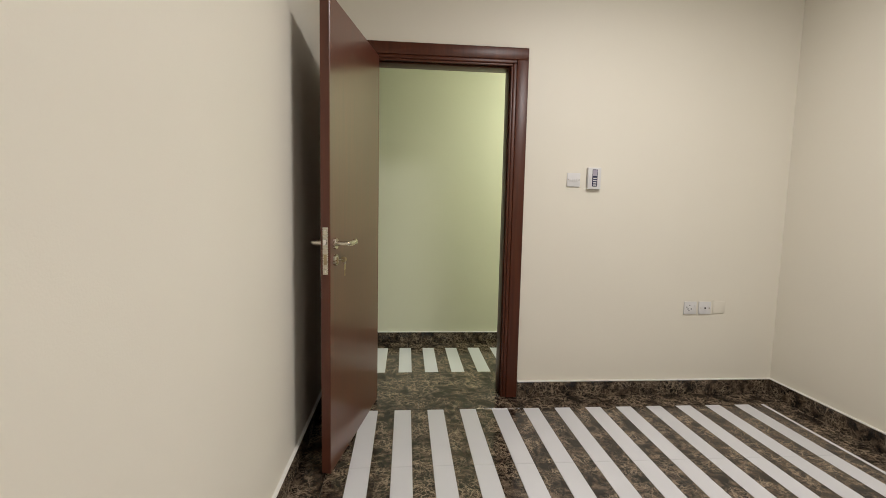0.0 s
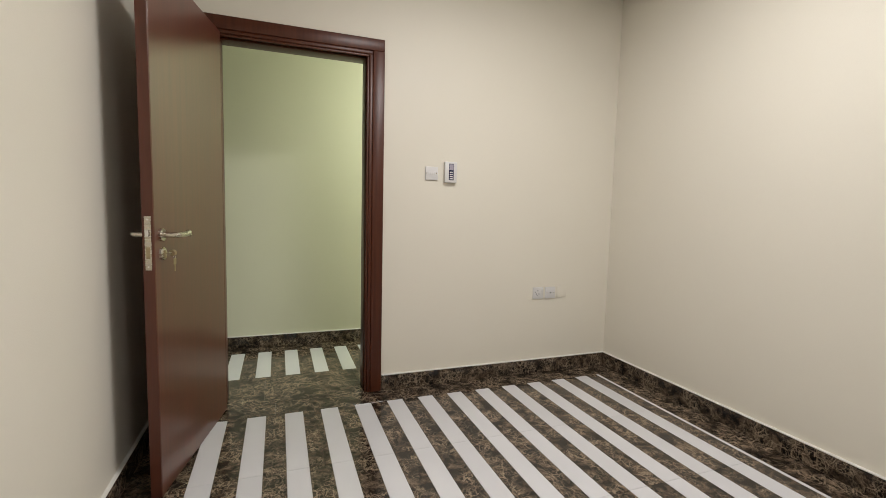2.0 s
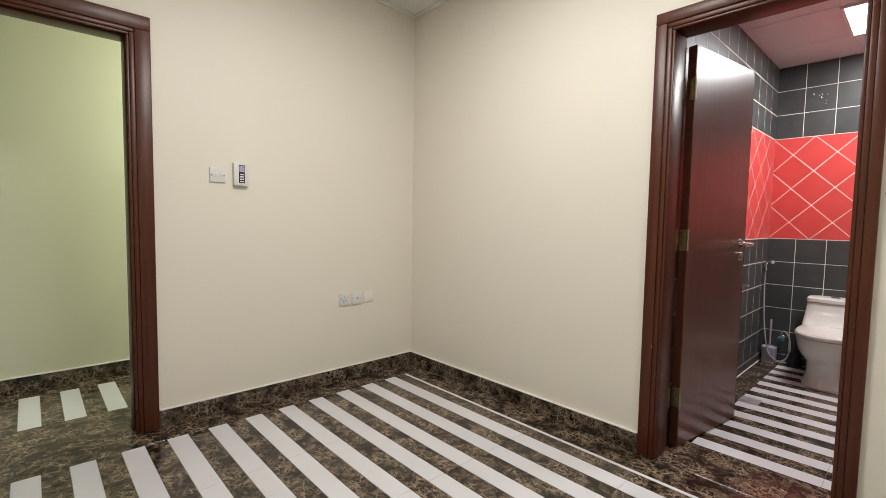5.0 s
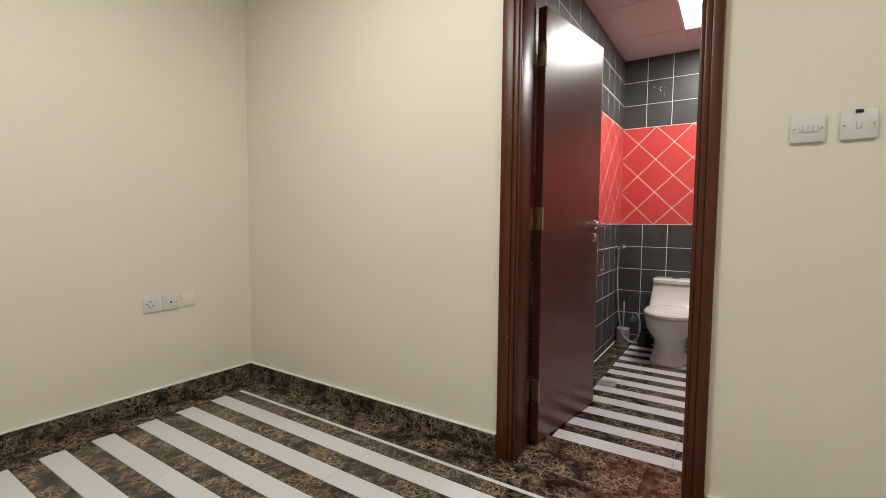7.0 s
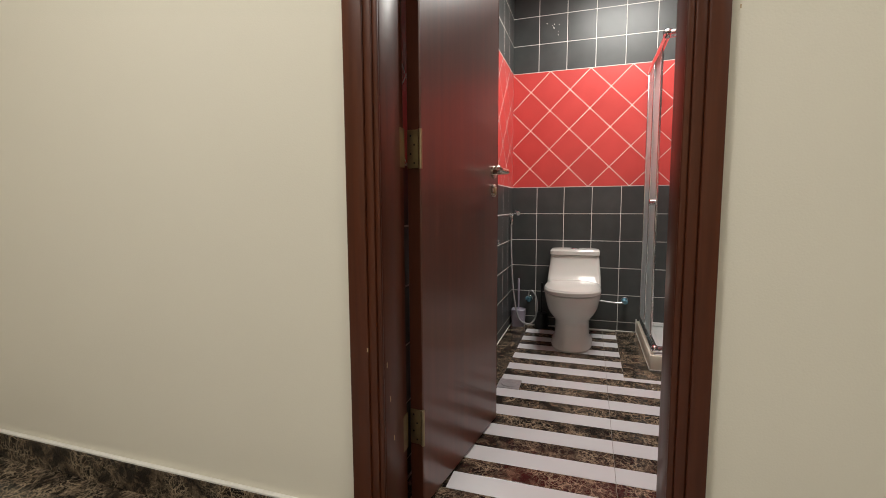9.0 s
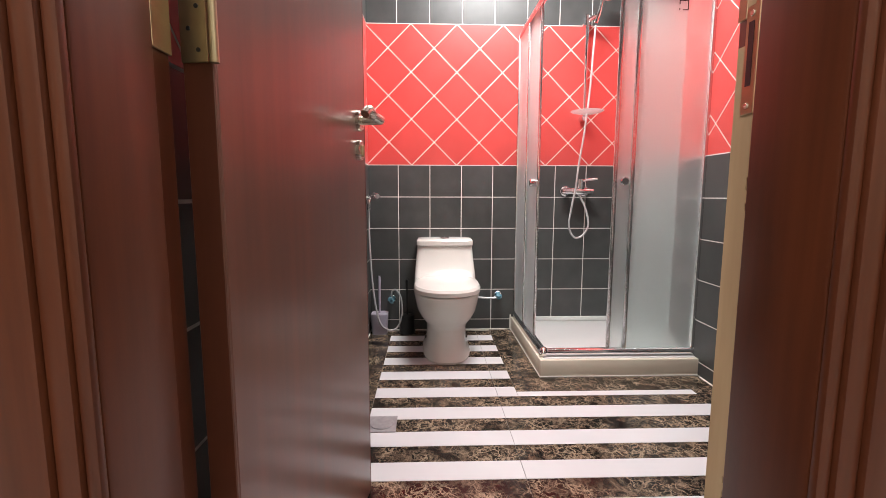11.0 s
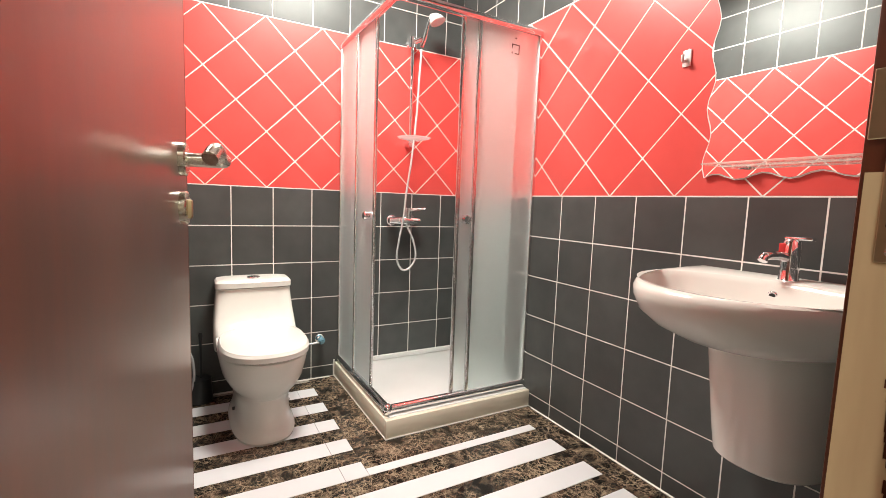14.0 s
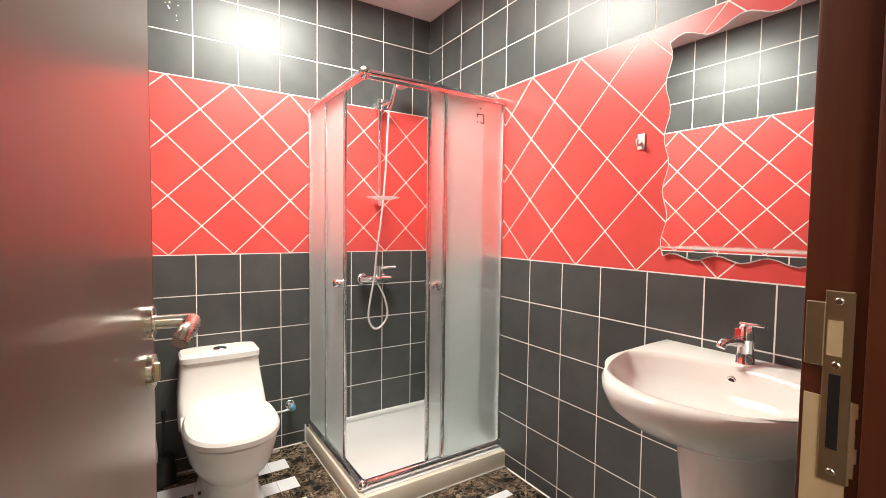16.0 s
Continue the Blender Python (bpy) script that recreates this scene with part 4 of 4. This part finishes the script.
slab("marble_border", 4.310, 4.514, BY0, YR, MARBLE, floor_bath)
slab("marble_border", 4.514, 4.92, 0.04, YT, MARBLE, floor_bath)
slab("marble_border", 4.92, BX1, 0.04, YT, MARBLE, floor_bath)
dr = thing("floor_drain", 4.075, 0.79, 0.0005, "square steel floor drain with a round grate", "floor drain")
part("plate", B(4.015, 4.137, 0.734, 0.850, 0.0005, 0.004, 0.001, 1), DRAIN, dr)
part("grate", disc((4.076, 0.792, 0.004), (4.076, 0.792, 0.008), 0.046, 0.002), DRAIN, dr, "round pale grate")

# bathroom wall tiles
TW, TH, RB, DIAG = 0.2020, 0.2020, 1.080, 0.2857
RT = RB + 3 * DIAG


def clip(poly, lo, hi, axis):
    for sign, lim in ((1, lo), (-1, -hi)):
        out = []
        for i, p in enumerate(poly):
            q = poly[(i + 1) % len(poly)]
            a, b = sign * p[axis] - lim, sign * q[axis] - lim
            if a >= 0:
                out.append(p)
            if (a >= 0) != (b >= 0):
                f = a / (a - b)
                out.append((p[0] + f * (q[0] - p[0]), p[1] + f * (q[1] - p[1])))
        poly = [p for i, p in enumerate(out) if (Vector(p) - Vector(out[i - 1])).length > 1e-5]
        if len(poly) < 3:
            return []
    return poly


def shrink(poly, g):
    """Inset a convex polygon by g."""
    n, out = len(poly), []
    for i in range(n):
        p0, p1, p2 = Vector(poly[i - 1]), Vector(poly[i]), Vector(poly[(i + 1) % n])
        d0, d1 = (p1 - p0).normalized(), (p2 - p1).normalized()
        n0, n1 = Vector((-d0.y, d0.x)), Vector((-d1.y, d1.x))
        b = n0 + n1
        if b.length < 1e-6:
            return []
        out.append(tuple(p1 + b * (g / max(0.25, b.dot(n0)))))
    return out


tile_meshes = {}


def wall_tile(name, poly, mat, place, parent, depth=0.0042, joint=0.0023):
    """poly: counter-clockwise (along, up) seen from the room; place maps (along, up, out) to the world."""
    area = sum(p[0] * q[1] - q[0] * p[1] for p, q in zip(poly, poly[1:] + poly[:1])) / 2
    if area < 0.0004:
        return
    cx, cz = sum(p[0] for p in poly) / len(poly), sum(p[1] for p in poly) / len(poly)
    a, b = shrink(poly, joint), shrink(poly, joint + 0.0005)
    if not a or not b:
        return
    o = Vector(place(cx, cz, 0))
    key = (tuple((round(p[0] - cx, 3), round(p[1] - cz, 3)) for p in poly), mat.name, joint, tuple(Vector(place(1, 0, 1)) - Vector(place(0, 0, 0))))
    if key not in tile_meshes:
        bm = bmesh.new()
        rows = [[bm.verts.new(Vector(place(p[0], p[1], d)) - o) for p in q] for q, d in ((a, 0.0), (a, depth - 0.0003), (b, depth))]
        n = len(poly)
        for r0, r1 in zip(rows, rows[1:]):
            for i in range(n):
                bm.faces.new((r0[i], r0[(i + 1) % n], r1[(i + 1) % n], r1[i]))
        bm.faces.new(rows[-1])
        bmesh.ops.recalc_face_normals(bm, faces=bm.faces[:])
        tile_meshes[key] = mesh_of(name, bm, mat, True)
    ob = new(name, tile_meshes[key])
    ob.parent = parent
    ob.location = o


def tile_wall(place, lo, hi, grid, vertex, parent, hole=None, joint=0.0023):
    """Dark rows, a red diamond band, dark rows. grid, vertex: a joint and a diamond corner along the wall."""
    def pieces(poly):
        poly = clip(poly, lo, hi, 0)
        if not poly:
            return []
        if hole:
            h0, h1, ht = hole
            out = [clip(poly, lo, h0, 0), clip(poly, h1, hi, 0)]
            mid = clip(poly, h0, h1, 0)
            out.append(clip(mid, ht, 9, 1) if mid else [])
            return [p for p in out if p]
        return [poly]
    rows = [(RB - TH * (i + 1), RB - TH * i) for i in range(6)] + [(RT + TH * i, RT + TH * (i + 1)) for i in range(3)]
    k0 = math.floor((lo - grid) / TW)
    for z0, z1 in rows:
        z0, z1 = max(z0, 0.002), min(z1, BATH_H)
        for k in range(k0, k0 + 14):
            a = grid + TW * k
            for q in pieces([(a, z0), (a + TW, z0), (a + TW, z1), (a, z1)]):
                wall_tile("tile", q, SLATE, place, parent, joint=joint)
    h = DIAG / 2
    k0 = math.floor((lo - vertex) / h) - 1
    for k in range(k0, k0 + 2 * 11):
        for j in range(0, 7):
            if (k + j) % 2:
                continue
            c, z = vertex + h * k, RB + h * j
            if c - h > hi or c + h < lo:
                continue
            poly = clip([(c - h, z), (c, z - h), (c + h, z), (c, z + h)], RB, RT, 1)
            if poly:
                for q in pieces(poly):
                    wall_tile("red_tile", q, RED, place, parent, joint=joint)


G = 0.0037  # joint face, a little behind the tile faces
wb = structure("wall_bath_back", B(BX1 - G, BX1 + 0.15, BY0 - 0.15, BY1 + 0.15, 0, 2.62), GROUT, "bathroom wall of charcoal tiles with a red diamond band", "wall")
tile_wall(lambda a, z, d: (BX1 - d, -a, z), -BY1, -BY0, -0.599, -0.286, wb)


bm = B(BX0 - 0.01, BX1, BY0 - 0.2, BY0, 0, 2.62)
for v in bm.verts:
    if v.co.y > BY0 - 0.1:
        v.co.y = right_face(v.co.x) + G
wr = structure("wall_bath_right", bm, GROUT, "bathroom wall of charcoal tiles with a red diamond band", "wall")
tile_wall(lambda a, z, d: (-a, right_face(-a) + d, z), -BX1, -BX0, -4.158, -3.942, wr)
wl = structure("wall_bath_left", B(BX0 - 0.01, BX1, BY1 - G, BY1 + 0.15, 0, 2.62), GROUT, "bathroom wall of charcoal tiles with a red diamond band", "wall")
tile_wall(lambda a, z, d: (a, BY1 - d, z), BX0, BX1, 5.324 - TW, 5.324, wl, joint=0.0032)
bm = bmesh.new()
box(bm, BX0 - 0.010, BX0 + G, D2L + 0.03, BY1, 0, 2.62)
box(bm, BX0 - 0.010, BX0 + G, BY0 - 0.03, D2R - 0.03, 0, 2.62)
box(bm, BX0 - 0.010, BX0 + G, D2R - 0.03, D2L + 0.03, D2T + 0.03, 2.62)
wf = structure("wall_bath_front", bm, GROUT, "bathroom wall of charcoal tiles with a red diamond band round the door", "wall")
tile_wall(lambda a, z, d: (BX0 + d, a, z), BY0 - 0.02, BY1, 0.418, 0.43, wf, hole=(D2R - 0.03, D2L + 0.03, D2T + 0.03))

# old plaster marks left on one charcoal tile
rs = random.Random(11)
for i in range(9):
    y, z, w, h = 0.695 + rs.uniform(-0.05, 0.05), 2.235 + rs.uniform(-0.045, 0.045), rs.uniform(0.003, 0.009), rs.uniform(0.003, 0.012)
    part("plaster_mark", B(BX1 - 0.0052, BX1 - 0.0042, y, y + w, z, z + h, 0.0004, 1), GROUT, wb, "pale chipped mark on a tile")

# white sealant where the tiled walls meet the floor
part("floor_joint", T([(BX0, right_face(BX0) + 0.004, 0.0), (4.49, right_face(4.49) + 0.004, 0.0)], 0.005, 8), GROUT, wr)
part("floor_joint", T([(BX1 - 0.004, 0.09, 0.0), (BX1 - 0.004, BY1, 0.0)], 0.005, 8), GROUT, wb)
part("floor_joint", T([(BX0, BY1 - 0.004, 0.0), (BX1, BY1 - 0.004, 0.0)], 0.005, 8), GROUT, wl)
